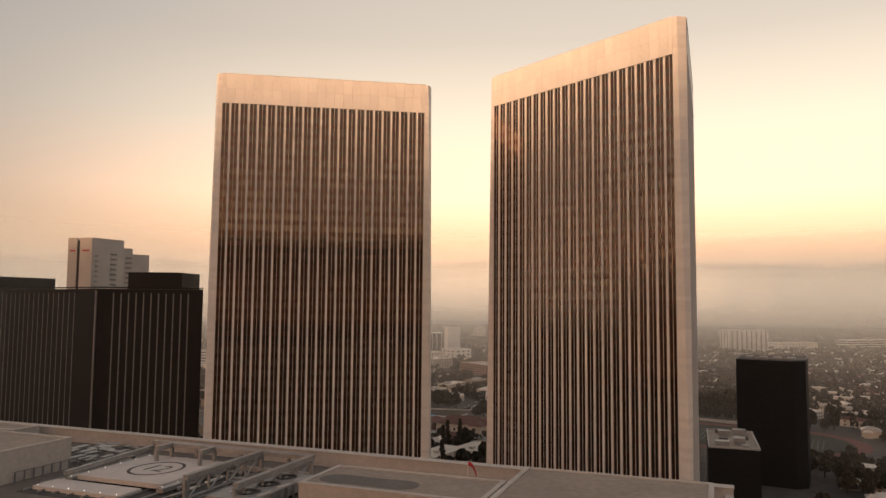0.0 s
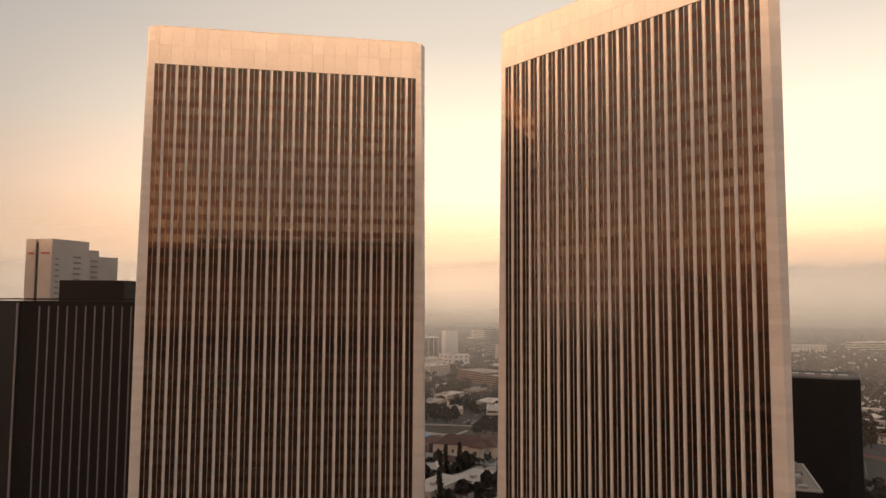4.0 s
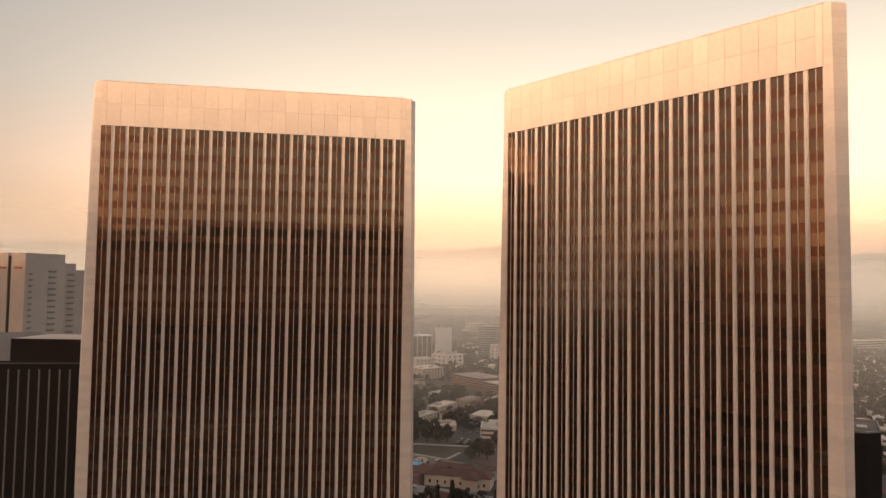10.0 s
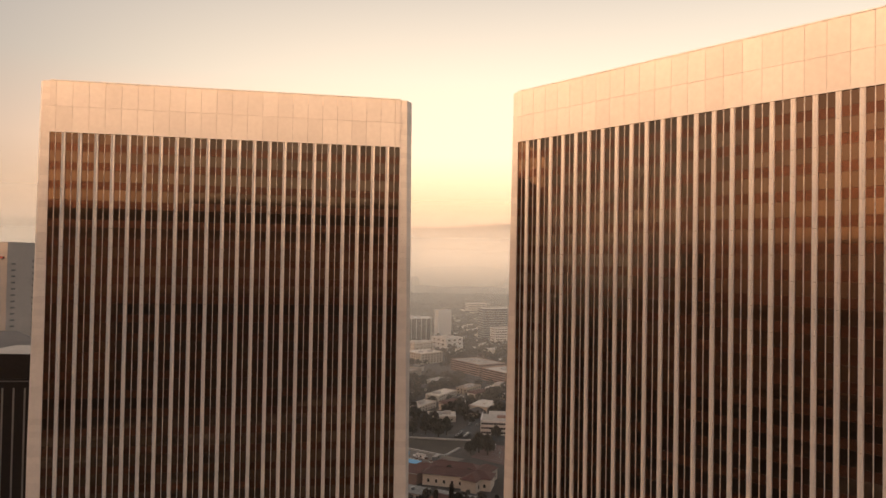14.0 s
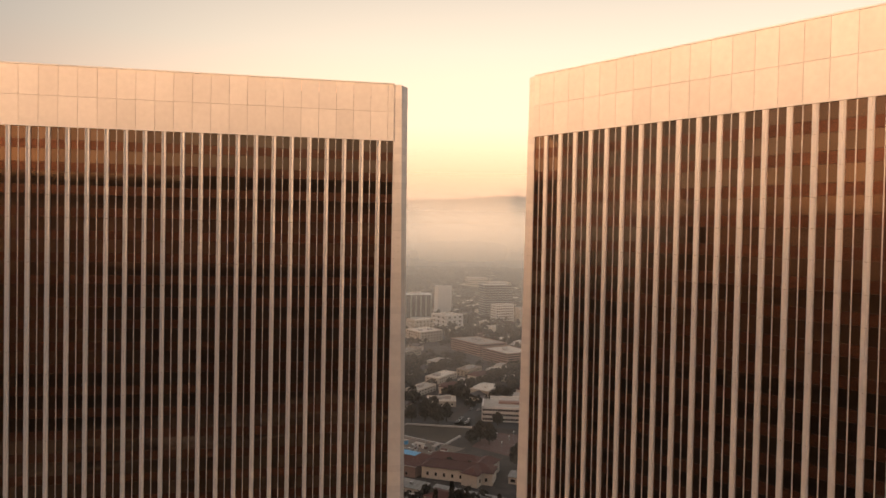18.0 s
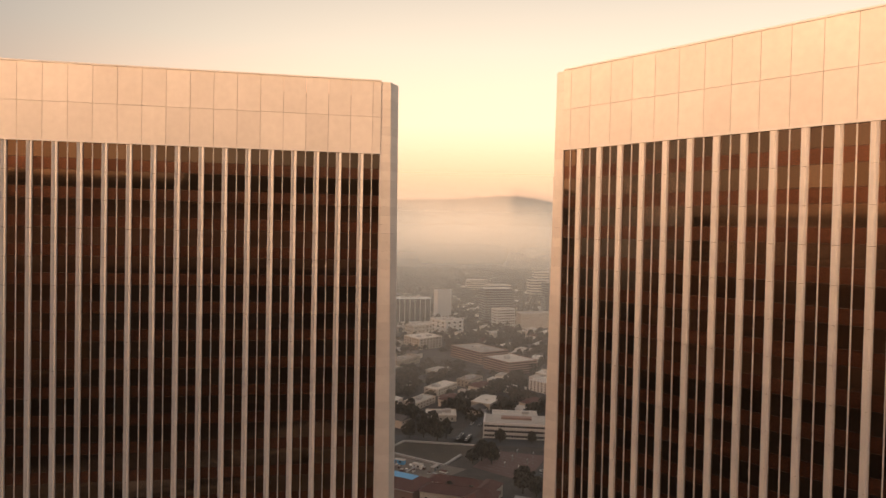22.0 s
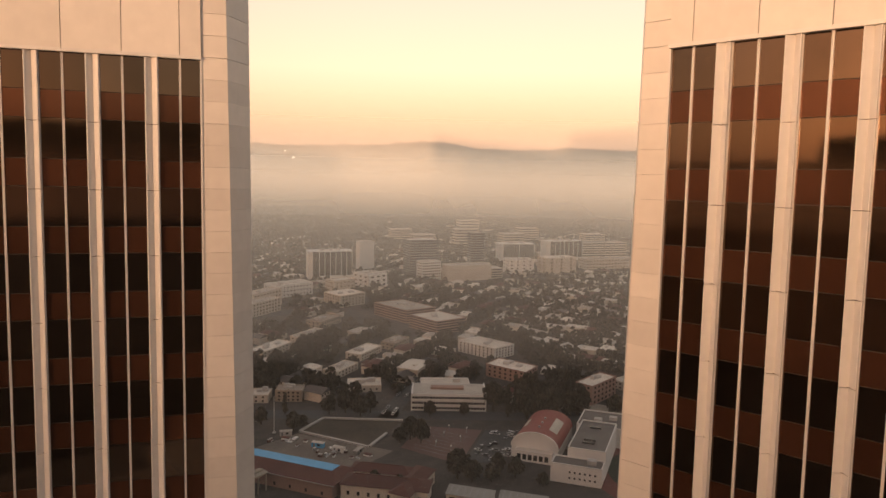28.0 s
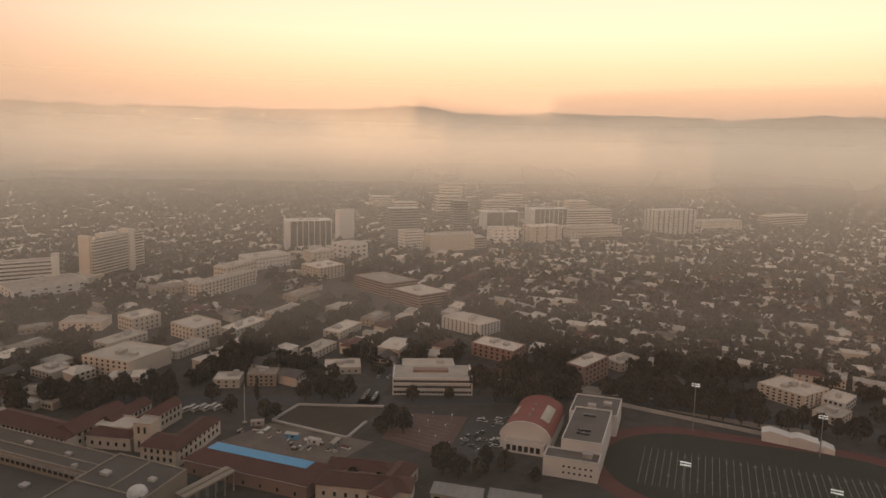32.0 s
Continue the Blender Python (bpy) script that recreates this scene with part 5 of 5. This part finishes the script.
hoop = thing("ball_hoop", 0, 0, 0, 0, "white basketball backboard on a post", "hoop", "hoops on the ball courts")
part("post", Mesh().box(-0.1, -0.1, 0, 0.1, 0.1, 3.2), STEEL, hoop)
part("backboard", Mesh().box(-0.9, -0.2, 2.8, 0.9, -0.12, 3.9), WHITE, hoop)
hoop.matrix_basis = pose(22, 306, 0.05, 0, 0, 60)
for x, y, turn in ((30, 300, 60), (38, 294, 60), (28, 318, 240), (36, 312, 240), (45, 306, 240), (50, 318, 60), (40, 322, 240), (44, 286, 60)):
    copy_thing(hoop, pose(x, y, 0.05, 0, 0, turn))
court_line = Mesh().box(-12, -0.08, 0.01, 12, 0.08, 0.03).data("court_line", YARD)
marks = thing("court_marking", 34, 306, 0.05, -32, "pale painted lines on the ball courts", "marking")
for k in range(8):
    piece("court_line", court_line, marks, pose(0, -14 + 4 * k, 0))

# flood lights and mast


def flood(x, y, h, turn):
    t = thing("flood_light", x, y, 0, turn, "tall steel pole with lit flood lamps", "flood light", "pitch flood lights")
    part("pole", Mesh().prism([(0.25 * math.cos(k), 0.25 * math.sin(k)) for k in (0, 1.05, 2.1, 3.14, 4.2, 5.25)], 0, h), STEEL, t)
    for r in range(2):
        arm = part("cross_arm", Mesh().box(-2.2, -0.12, h - 1.2 * r - 0.3, 2.2, 0.12, h - 1.6 * r), STEEL, t)
        lamp = Mesh().box(-0.2, -0.42, 0.1, 0.2, -0.12, 0.45).data("lamp", LAMP)
        for k in range(6):
            piece("lamp", lamp, arm, pose(-1.9 + 0.76 * k, 0, h - 1.2 * r - 0.1))
    return t


flood(181, 296, 27, 145)
flood(232, 264, 22, 145)
flood(135, 219.5, 25, 325)
flood(184, 194.5, 25, 325)
mast = thing("flag_pole", -64, 323, 0, 0, "slim pale flag pole beside the field", "pole")
part("pole", Mesh().prism([(0.14 * math.cos(k), 0.14 * math.sin(k)) for k in (0, 1.05, 2.1, 3.14, 4.2, 5.25)], 0, 22), WHITE, mast)
part("base", Mesh().box(-1, -1, 0, 1, 1, 0.6), CONCRETE, mast)


# low classroom sheds with seamed metal roofs in front of the red wings
SEAM = material("pale_seamed_roof", (0.26, 0.24, 0.215), 0.7, 0.1, 0.2, 0.15, 1.0, island=0.12)
for x, y, turn, b, a in ((-40, 228, -24, 24, 9), (-14, 217, -24, 24, 9), (-44, 212, -24, 26, 9), (-16, 200, -24, 26, 9), (-46, 194, -24, 28, 9), (-17, 181, -24, 28, 9), (10, 206, -24, 22, 9), (12, 188, -24, 24, 9), (30, 240, -20, 22, 8), (54, 233, -20, 22, 8), (36, 226, -20, 26, 8)):
    t = thing("classroom_shed", x, y, 0, turn, "low classroom hut with pale seamed metal roof", "hut", "classroom huts")
    part("wall", Mesh().box(0, 0, 0, b, a, 4.2), STUCCO, t)
    lid = Mesh()
    lid.poly([(-0.5, -0.5, 4.2), (b + 0.5, -0.5, 4.2), (b + 0.5, a + 0.5, 4.9), (-0.5, a + 0.5, 4.9)])
    lid.poly([(-0.5, -0.5, 4.0), (b + 0.5, -0.5, 4.0), (b + 0.5, -0.5, 4.2), (-0.5, -0.5, 4.2)])
    lid.poly([(b + 0.5, -0.5, 4.0), (b + 0.5, a + 0.5, 4.7), (b + 0.5, a + 0.5, 4.9), (b + 0.5, -0.5, 4.2)])
    cover_roof = part("roof", lid, SEAM, t)
    seam = Mesh().beam((0, -0.45, 4.26), (0, a + 0.45, 4.96), 0.14).data("seam", STEEL)
    for k in range(int(b / 3.2)):
        piece("seam", seam, cover_roof, pose(1.6 + 3.2 * k, 0, 0))
    for k in range(int(b / 4.5)):
        part("window", Mesh().box(1.5 + 4.5 * k, -0.06, 1.2, 4.2 + 4.5 * k, 0.02, 2.8), WINDOWDARK, t)
    part("door", Mesh().box(b - 1.3, -0.06, 0, b - 0.3, 0.02, 2.1), REDROOF, t)
    if b > 23:
        part("roof_unit", Mesh().box(b * 0.6, a * 0.4, 4.5, b * 0.6 + 1.8, a * 0.4 + 1.4, 5.8), STEEL, cover_roof)


# ---- streets, houses and trees ----
ST = radians(58)
QX, QY, PX, PY = math.cos(ST), math.sin(ST), math.cos(ST - math.pi / 2), math.sin(ST - math.pi / 2)
ROW, CROSS = 64.0, 190.0


def grid_place(p, q):
    return p * PX + q * QX, p * PY + q * QY


KEEP = [(-10, 612, 34, 36), (40, 566, 34, 34), (90, 482, 26, 30), (-140, 412, 30, 32), (262, 335, 30, 28), (-45, 310, 105, 62), (60, 300, 60, 60), (180, 260, 110, 85), (-120, 275, 84, 66), (45, 362, 32, 36), (15, 250, 50, 36)]
for ob in list(bpy.data.objects):
    if ob not in built and ob.parent is None and ob.get("category") == "building":
        w = [c for c in ob.children if c.name.split(".")[0] in ("wall", "core", "glass_wall", "lit_face")]
        if w:
            r = max(Vector(v.co).xy.length for v in w[0].data.vertices)
            mid = sum((Vector(v.co) for v in w[0].data.vertices), Vector()) / len(w[0].data.vertices)
            c = ob.matrix_basis @ mid
            KEEP.append((c.x, c.y, r * 0.52 + 2, r * 0.52 + 2))


def free(x, y, pad=0.0):
    if y < 30 or abs(x) > 0.80 * (y + 240) + 60:
        return False
    if y < 130 and x < 130:
        return False
    if 105 < x < 195 and 60 < y < 165:
        return False
    return all(abs(x - cx) > rx + pad or abs(y - cy) > ry + pad for cx, cy, rx, ry in KEEP)


def right_of_city(x, y):
    """East of the boulevard the streets run across."""
    return x > 70 + 0.22 * (y - 330)


def warp(x, y):
    return x + 16 * noise.noise((x / 210, y / 210, 1.5)), y + 16 * noise.noise((x / 210, y / 210, 9.5))


roads = Mesh()
for k in range(-30, 48):
    for j in range(-2, 12):
        q0, q1 = j * CROSS, (j + 1) * CROSS
        x, y = grid_place(k * ROW, (q0 + q1) / 2)
        if free(x, y, 8) and y < 1500 and not right_of_city(x, y):
            a, b = grid_place(k * ROW, q0), grid_place(k * ROW, q1)
            roads.poly([(a[0] - 4.5 * PX, a[1] - 4.5 * PY, 0.05), (b[0] - 4.5 * PX, b[1] - 4.5 * PY, 0.05), (b[0] + 4.5 * PX, b[1] + 4.5 * PY, 0.05), (a[0] + 4.5 * PX, a[1] + 4.5 * PY, 0.05)])
for a, b, w in (((-230, 362), (165, 338), 7), ((1, 338), (42, 470), 6), ((-330, 470), (-20, 700), 10), ((-20, 700), (240, 880), 10), ((165, 338), (330, 262), 6)):
    d = (Vector(b) - Vector(a)).normalized()
    n = Vector((-d.y, d.x)) * w
    roads.poly([(a[0] - n.x, a[1] - n.y, 0.09), (b[0] - n.x, b[1] - n.y, 0.09), (b[0] + n.x, b[1] + n.y, 0.09), (a[0] + n.x, a[1] + n.y, 0.09)])
    KEEP += [(a[0] + (b[0] - a[0]) * f / 12, a[1] + (b[1] - a[1]) * f / 12, w - 4, w - 4) for f in range(13)]
tagged(part("road", roads, ASPHALT), "grey asphalt residential streets", "road", kind="structure")


def house_shapes():
    """Six house types as pairs of wall and roof meshes, with chimney or porch."""
    out = []
    r = random.Random(3)
    for k in range(9):
        b, a, h = r.uniform(12, 21), r.uniform(9, 15), r.choice((3.2, 3.4, 5.6, 6.0))
        w, rf = Mesh(), Mesh()
        if k % 3 == 2:
            h += 1.2
            w.box(0, 0, 0, b, a, h)
            rf.box(-0.3, -0.3, h, b + 0.3, a + 0.3, h + 0.35)
            rf.box(b * 0.3, a * 0.3, h + 0.35, b * 0.45, a * 0.45, h + 1.4)
        else:
            pitched(w, rf, b, a, h, r.uniform(1.8, 2.8), 0.6, k % 3 == 0)
            w2, rf2 = Mesh(), Mesh()
            pitched(w2, rf2, b * 0.45, a * 0.7, h * 0.8, 1.5, 0.5, True)
            for src, dst in ((w2, w), (rf2, rf)):
                i = len(dst.v)
                dst.v += [(x + b * 0.1, y - a * 0.45, z) for x, y, z in src.v]
                dst.f += [tuple(n + i for n in f) for f in src.f]
        win = Mesh()
        for s in range(4):
            for z in ((1.0,) if h < 5 else (1.0, 4.0)):
                win.box(1 + s * b * 0.24, -0.06 if k % 3 == 2 else a - 0.02, z, 2.6 + s * b * 0.24, 0.02 if k % 3 == 2 else a + 0.06, z + 1.4)
                win.box(-0.06, 1 + s * a * 0.22, z, 0.02, 2.2 + s * a * 0.22, z + 1.4)
        out.append((w, rf, (REDROOF if k == 3 else SHINGLE if k in (1, 7) else PALEROOF), win, b, a))
    return out


SHAPES = house_shapes()
LABELS = ("pale stucco house with flat roof", "stucco house with shingle roof among trees", "stucco bungalow with hip roof", "pale house with red tile roof")
protos = []
for w, rf, rm, win, b, a in SHAPES:
    protos.append((w.data("wall", STUCCO), rf.data("roof", rm), win.data("window", WINDOWDARK), rm))
rnd = random.Random(11)
spots, tree_spots = [], []
for k in range(-34, 52):
    for side in (-1, 1):
        q = -3 * CROSS
        while q < 2300:
            q += rnd.uniform(13.5, 20)
            x, y = warp(*grid_place(k * ROW + side * rnd.uniform(15, 20), q))
            if y < 1900 and free(x, y, 5) and not right_of_city(x, y) and rnd.random() > 0.05:
                spots.append((x, y, 58 + (180 if side > 0 else 0) + rnd.uniform(-6, 6) - 90 * (rnd.random() < 0.3)))
            x, y = warp(*grid_place(q - 700, k * ROW + side * rnd.uniform(14, 21)))
            if y < 1900 and free(x, y, 5) and right_of_city(x, y) and rnd.random() > 0.15:
                spots.append((x, y, -32 + (180 if side > 0 else 0) + rnd.uniform(-9, 9) - 90 * (rnd.random() < 0.4)))
# flat-roofed houses fill the nearer blocks between the streets
for _ in range(900):
    y = rnd.uniform(358, 640)
    x = rnd.uniform(-0.72, 0.25) * y
    p = x * PX + y * PY
    if free(x, y, 7) and abs((p + ROW / 2) % ROW - ROW / 2) > 13 and all((x - sx) ** 2 + (y - sy) ** 2 > 380 for sx, sy, _t in spots):
        spots.append((x, y, 58 + rnd.choice((0, 90, 180)) + rnd.uniform(-4, 4)))
spots.sort(key=lambda s: (s[1] + 0.25 * abs(s[0])))
far_w, far_r, far_n = {}, {}, 0
for i, (x, y, turn) in enumerate(spots):
    k = rnd.randrange(9)
    if i < 300:
        wd, rd, nd, rm = protos[k]
        label = LABELS[0] if k % 3 == 2 else LABELS[3] if rm is REDROOF else LABELS[1] if rm is SHINGLE else LABELS[2]
        t = thing("house", x, y, 0, turn, label, "house", "houses of the residential streets")
        for nm, dd in (("wall", wd), ("roof", rd), ("window", nd)):
            bit = piece(nm, dd, t, pose(-SHAPES[k][4] / 2, -SHAPES[k][5] / 2, 0))
            if nm == "window":
                tagged(bit, kind="stuff")
        if right_of_city(x, y):
            t.scale = (0.85, 0.85, 0.9)
        elif k % 3 == 2:
            t.scale = (1.5, 1.25, 1.35)
    else:
        w, rf, rm, win, b, a = SHAPES[k]
        c, s = math.cos(radians(turn)), math.sin(radians(turn))
        for src, dst in ((w, far_w.setdefault(0, Mesh())), (rf, far_r.setdefault(rm.name, Mesh()))):
            n = len(dst.v)
            dst.v += [(x + (vx - b / 2) * c - (vy - a / 2) * s, y + (vx - b / 2) * s + (vy - a / 2) * c, vz) for vx, vy, vz in src.v]
            dst.f += [tuple(m + n for m in f) for f in src.f]
city = tagged(new("distant_houses"), "hazy carpet of distant low houses", "houses", kind="stuff")
for dst in far_w.values():
    part("wall", dst, STUCCO, city, kind="stuff")
for nm, dst in far_r.items():
    part("roof", dst, bpy.data.materials[nm], city, kind="stuff")


# trees: clumps of small leaves on limbs
def crown_points(r, n, height, radius, base, kind):
    pts = []
    for _ in range(n):
        a, u = r.uniform(0, 2 * math.pi), r.random()
        if kind == "cypress":
            z = base + (height - base) * u
            rr = radius * (1 - u) ** 0.6 * (0.3 + 0.7 * r.random()) * (0.55 + 0.45 * math.sin(u * 5 + a))
        else:
            z = base + (height - base) * (0.5 + 0.5 * math.sin((u - 0.5) * 2.6))
            f = (z - base) / (height - base)
            rr = radius * math.sqrt(max(0.05, 1 - (2 * f - 0.85) ** 2)) * (0.45 + 0.55 * r.random() ** 0.5) * (0.8 + 0.2 * math.sin(3 * a + height))
        pts.append((rr * math.cos(a), rr * math.sin(a), z))
    return pts


def clump(v, f, x, y, z, s, r):
    """A small ragged leaf cluster of crossed blades."""
    for _ in range(3):
        i = len(v)
        a, b = r.uniform(0, 6.28), r.uniform(-1.0, 1.0)
        ux, uy, uz = math.cos(a) * s, math.sin(a) * s, b * s * 0.5
        wx, wy, wz = -math.sin(a) * s * 0.5 * b, math.cos(a) * s * 0.5 * b, s * 0.75
        v += [(x - ux - wx, y - uy - wy, z - uz - wz), (x + ux - wx * 0.4, y + uy - wy, z + uz - wz * 0.5), (x + ux * 0.7 + wx, y + uy * 0.7 + wy, z + uz + wz), (x - ux * 0.6 + wx, y - uy * 0.6 + wy, z - uz + wz * 0.8)]
        f.append((i, i + 1, i + 2, i + 3))


def tree_shape(seed, height, radius, kind):
    r = random.Random(seed)
    trunk = Mesh()
    n = 7
    base = height * (0.12 if kind == "cypress" else 0.3)
    for z0, z1, r0, r1 in ((0, base, 0.035, 0.026), (base, height * 0.7, 0.026, 0.01)):
        for k in range(n):
            a0, a1 = 2 * math.pi * k / n, 2 * math.pi * (k + 1) / n
            trunk.poly([(r0 * height * math.cos(a0), r0 * height * math.sin(a0), z0), (r0 * height * math.cos(a1), r0 * height * math.sin(a1), z0),
                        (r1 * height * math.cos(a1), r1 * height * math.sin(a1), z1), (r1 * height * math.cos(a0), r1 * height * math.sin(a0), z1)])
    for k in range(5):
        a = 6.28 * k / 5 + r.random()
        trunk.beam((0, 0, base * (0.9 + 0.1 * k)), (radius * 0.6 * math.cos(a), radius * 0.6 * math.sin(a), base + (height - base) * 0.5), 0.03 * height * 0.5)
    crown = Mesh()
    for x, y, z in crown_points(r, 150 if kind != "cypress" else 110, height, radius, base, kind):
        clump(crown.v, crown.f, x, y, z, r.uniform(0.1, 0.2) * radius + 0.35, r)
    return trunk, crown


TREES = [tree_shape(1, 11, 5.2, "broad"), tree_shape(2, 9, 4.4, "broad"), tree_shape(3, 14, 6.2, "broad"), tree_shape(4, 7, 3.4, "broad"), tree_shape(5, 17, 3.4, "cypress"), tree_shape(6, 12, 4.2, "broad")]
TDATA = [(a.data("trunk", BARK), b.data("crown", LEAF)) for a, b in TREES]
TLABEL = ("dark evergreen street tree with full crown", "rounded dark garden tree", "large dark tree with wide crown", "small dark garden tree", "tall narrow dark conifer", "dark leafy street tree")


def tree(x, y, k, size=1.0):
    t = thing("tree", x, y, 0, rnd.uniform(0, 360), TLABEL[k], "tree", "trees of the streets and gardens")
    t.scale = (size, size, size * rnd.uniform(0.9, 1.15))
    for nm, dd in zip(("trunk", "crown"), TDATA[k]):
        piece(nm, dd, t, pose(0, 0, 0))
    return t


# trees named by the places they stand at
for x, y, k, s in ((16, 310, 2, 1.0), (22, 305, 0, 1.1), (10, 306, 1, 1.0), (38, 262, 2, 1.15), (45, 258, 0, 1.0), (-53, 325, 0, 1.0), (-48, 330, 3, 1.1), (80, 342, 4, 1.1), (86, 348, 4, 1.3),
                   (92, 340, 4, 1.2), (97, 352, 4, 1.35), (103, 343, 2, 1.2), (110, 350, 4, 1.2), (117, 342, 4, 1.0), (124, 350, 2, 1.1), (131, 338, 4, 0.9), (150, 340, 2, 1.0), (160, 336, 0, 1.1), (72, 352, 2, 1.2),
                   (30, 345, 0, 0.8), (52, 345, 1, 0.8), (-14, 346, 0, 1.1), (-24, 352, 2, 1.0), (-34, 350, 0, 1.0), (-8, 352, 5, 1.1), (-62, 352, 4, 0.8), (-112, 338, 2, 1.0), (-122, 345, 4, 0.7), (-150, 338, 0, 1.2),
                   (-150, 352, 2, 1.1), (-165, 346, 0, 1.2), (-132, 354, 5, 1.0), (-178, 352, 2, 1.0), (-112, 356, 0, 1.0), (-88, 352, 1, 1.1), (-74, 336, 0, 0.9), (-190, 340, 2, 1.1), (-205, 330, 5, 1.2), (60, 268, 3, 1.2), (68, 262, 1, 1.0), (55, 258, 0, 0.9), (80, 252, 3, 1.0), (-4, 256, 3, 1.0), (8, 250, 1, 0.8)):
    tree(x, y, k, s)
for k in range(24):
    f = k / 23
    tree(-88 + 36 * f + rnd.uniform(-2, 2), 396 + 118 * f, rnd.choice((0, 2, 5)), rnd.uniform(0.9, 1.15))
    tree(-78 + 36 * f + rnd.uniform(-2, 2), 394 + 118 * f, rnd.choice((0, 2, 5)), rnd.uniform(0.85, 1.1))
for k in range(22):
    f = k / 21
    tree(165 + 115 * f + rnd.uniform(-3, 3), 332 - 62 * f + rnd.uniform(-4, 4), rnd.choice((0, 1, 2, 5)), rnd.uniform(0.8, 1.1))

for k in range(-34, 52):
    for off, step in ((-7.5, 10), (7.5, 10), (32, 7.5), (27, 10)):
        q = -3 * CROSS
        while q < 2300:
            q += rnd.uniform(0.6, 1.5) * step
            x, y = warp(*grid_place(k * ROW + off + rnd.uniform(-3.5, 3.5), q))
            if y < 2000 and free(x, y, 2) and not right_of_city(x, y):
                tree_spots.append((x, y))
            x, y = warp(*grid_place(q - 700, k * ROW + off + rnd.uniform(-6, 6)))
            if y < 2000 and free(x, y, 2) and right_of_city(x, y) and rnd.random() > 0.05:
                tree_spots.append((x, y))
# garden planting between the nearer buildings
for _ in range(2600):
    y = rnd.uniform(300, 720)
    x = rnd.uniform(-0.75, 0.75) * (y + 40)
    if free(x, y, 1.5) and min((x - sx) ** 2 + (y - sy) ** 2 for sx, sy, _t in spots[:900]) > 90:
        tree_spots.append((x, y))
tree_spots.sort(key=lambda s: s[1] + 0.25 * abs(s[0]))
wood = tagged(new("distant_trees"), "hazy dark trees between the houses", "trees", kind="stuff")
crowns, stems = Mesh(), Mesh()
for i, (x, y) in enumerate(tree_spots):
    if i < 175:
        tree(x, y, rnd.choice((0, 0, 1, 2, 3, 5, 5, 4)), rnd.uniform(0.75, 1.15))
        continue
    h, rad = rnd.uniform(6, 12), rnd.uniform(3.2, 6)
    near = y < 900
    for px, py, pz in crown_points(rnd, 22 if near else 9, h, rad, h * 0.25, "broad"):
        clump(crowns.v, crowns.f, x + px, y + py, pz, rad * (0.33 if near else 0.5), rnd)
    if near:
        stems.box(x - 0.2, y - 0.2, 0, x + 0.2, y + 0.2, h * 0.5)
part("crown", crowns, LEAF, wood, kind="stuff")
part("trunk", stems, BARK, wood, kind="stuff")


# ---- the drawn plan of the city, stretched to fit the camera's view ----
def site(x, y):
    # scales x and y so the plan lines up as seen from the camera
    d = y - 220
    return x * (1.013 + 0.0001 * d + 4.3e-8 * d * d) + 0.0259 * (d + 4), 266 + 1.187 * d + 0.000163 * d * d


def fit_to_view(ob):
    """Moves a thing of the plan to where it fits the camera's view, turned and stretched to match."""
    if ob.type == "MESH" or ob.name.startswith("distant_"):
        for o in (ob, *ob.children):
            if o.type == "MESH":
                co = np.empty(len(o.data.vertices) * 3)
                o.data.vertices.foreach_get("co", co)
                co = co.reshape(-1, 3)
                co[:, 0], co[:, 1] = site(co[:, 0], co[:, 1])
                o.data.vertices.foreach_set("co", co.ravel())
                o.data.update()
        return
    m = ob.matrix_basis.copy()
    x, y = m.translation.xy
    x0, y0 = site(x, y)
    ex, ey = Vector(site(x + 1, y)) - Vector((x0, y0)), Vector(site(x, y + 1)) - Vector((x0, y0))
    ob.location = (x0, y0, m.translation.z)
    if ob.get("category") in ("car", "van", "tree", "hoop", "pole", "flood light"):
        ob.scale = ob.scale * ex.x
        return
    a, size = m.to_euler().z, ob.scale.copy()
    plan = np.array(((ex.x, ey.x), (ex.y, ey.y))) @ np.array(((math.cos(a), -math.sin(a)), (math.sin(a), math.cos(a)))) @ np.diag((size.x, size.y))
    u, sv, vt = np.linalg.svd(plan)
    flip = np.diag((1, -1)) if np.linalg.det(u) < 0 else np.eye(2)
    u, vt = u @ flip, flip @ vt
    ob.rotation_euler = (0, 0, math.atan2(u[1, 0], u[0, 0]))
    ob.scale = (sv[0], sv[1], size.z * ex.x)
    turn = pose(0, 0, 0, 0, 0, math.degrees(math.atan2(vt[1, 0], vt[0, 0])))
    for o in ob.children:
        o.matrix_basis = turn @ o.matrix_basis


# tall trees and hedgerows, placed to fit the camera's view
rnd = random.Random(71)
for n, (x0, y0), (x1, y1), kinds, s0, s1, spread in ((26, (-95, 473), (-42, 645), (0, 2, 5), 1.0, 1.3, 5), (7, (92, 408), (114, 408), (2, 4, 2), 1.3, 1.8, 4), (6, (118, 413), (140, 416), (2, 4, 0), 1.2, 1.6, 4),
                                                    (14, (168, 420), (238, 382), (2, 0, 5), 1.0, 1.35, 4), (12, (186, 452), (262, 425), (2, 0, 5), 0.9, 1.3, 6), (8, (-177, 430), (-104, 430), (0, 2, 5), 1.0, 1.3, 5)):
    for k in range(n):
        f = (k + 0.5) / n
        built.add(tree(x0 + (x1 - x0) * f + rnd.uniform(-spread, spread), y0 + (y1 - y0) * f + rnd.uniform(-spread, spread), rnd.choice(kinds), rnd.uniform(s0, s1)))

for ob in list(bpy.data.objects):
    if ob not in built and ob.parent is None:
        fit_to_view(ob)
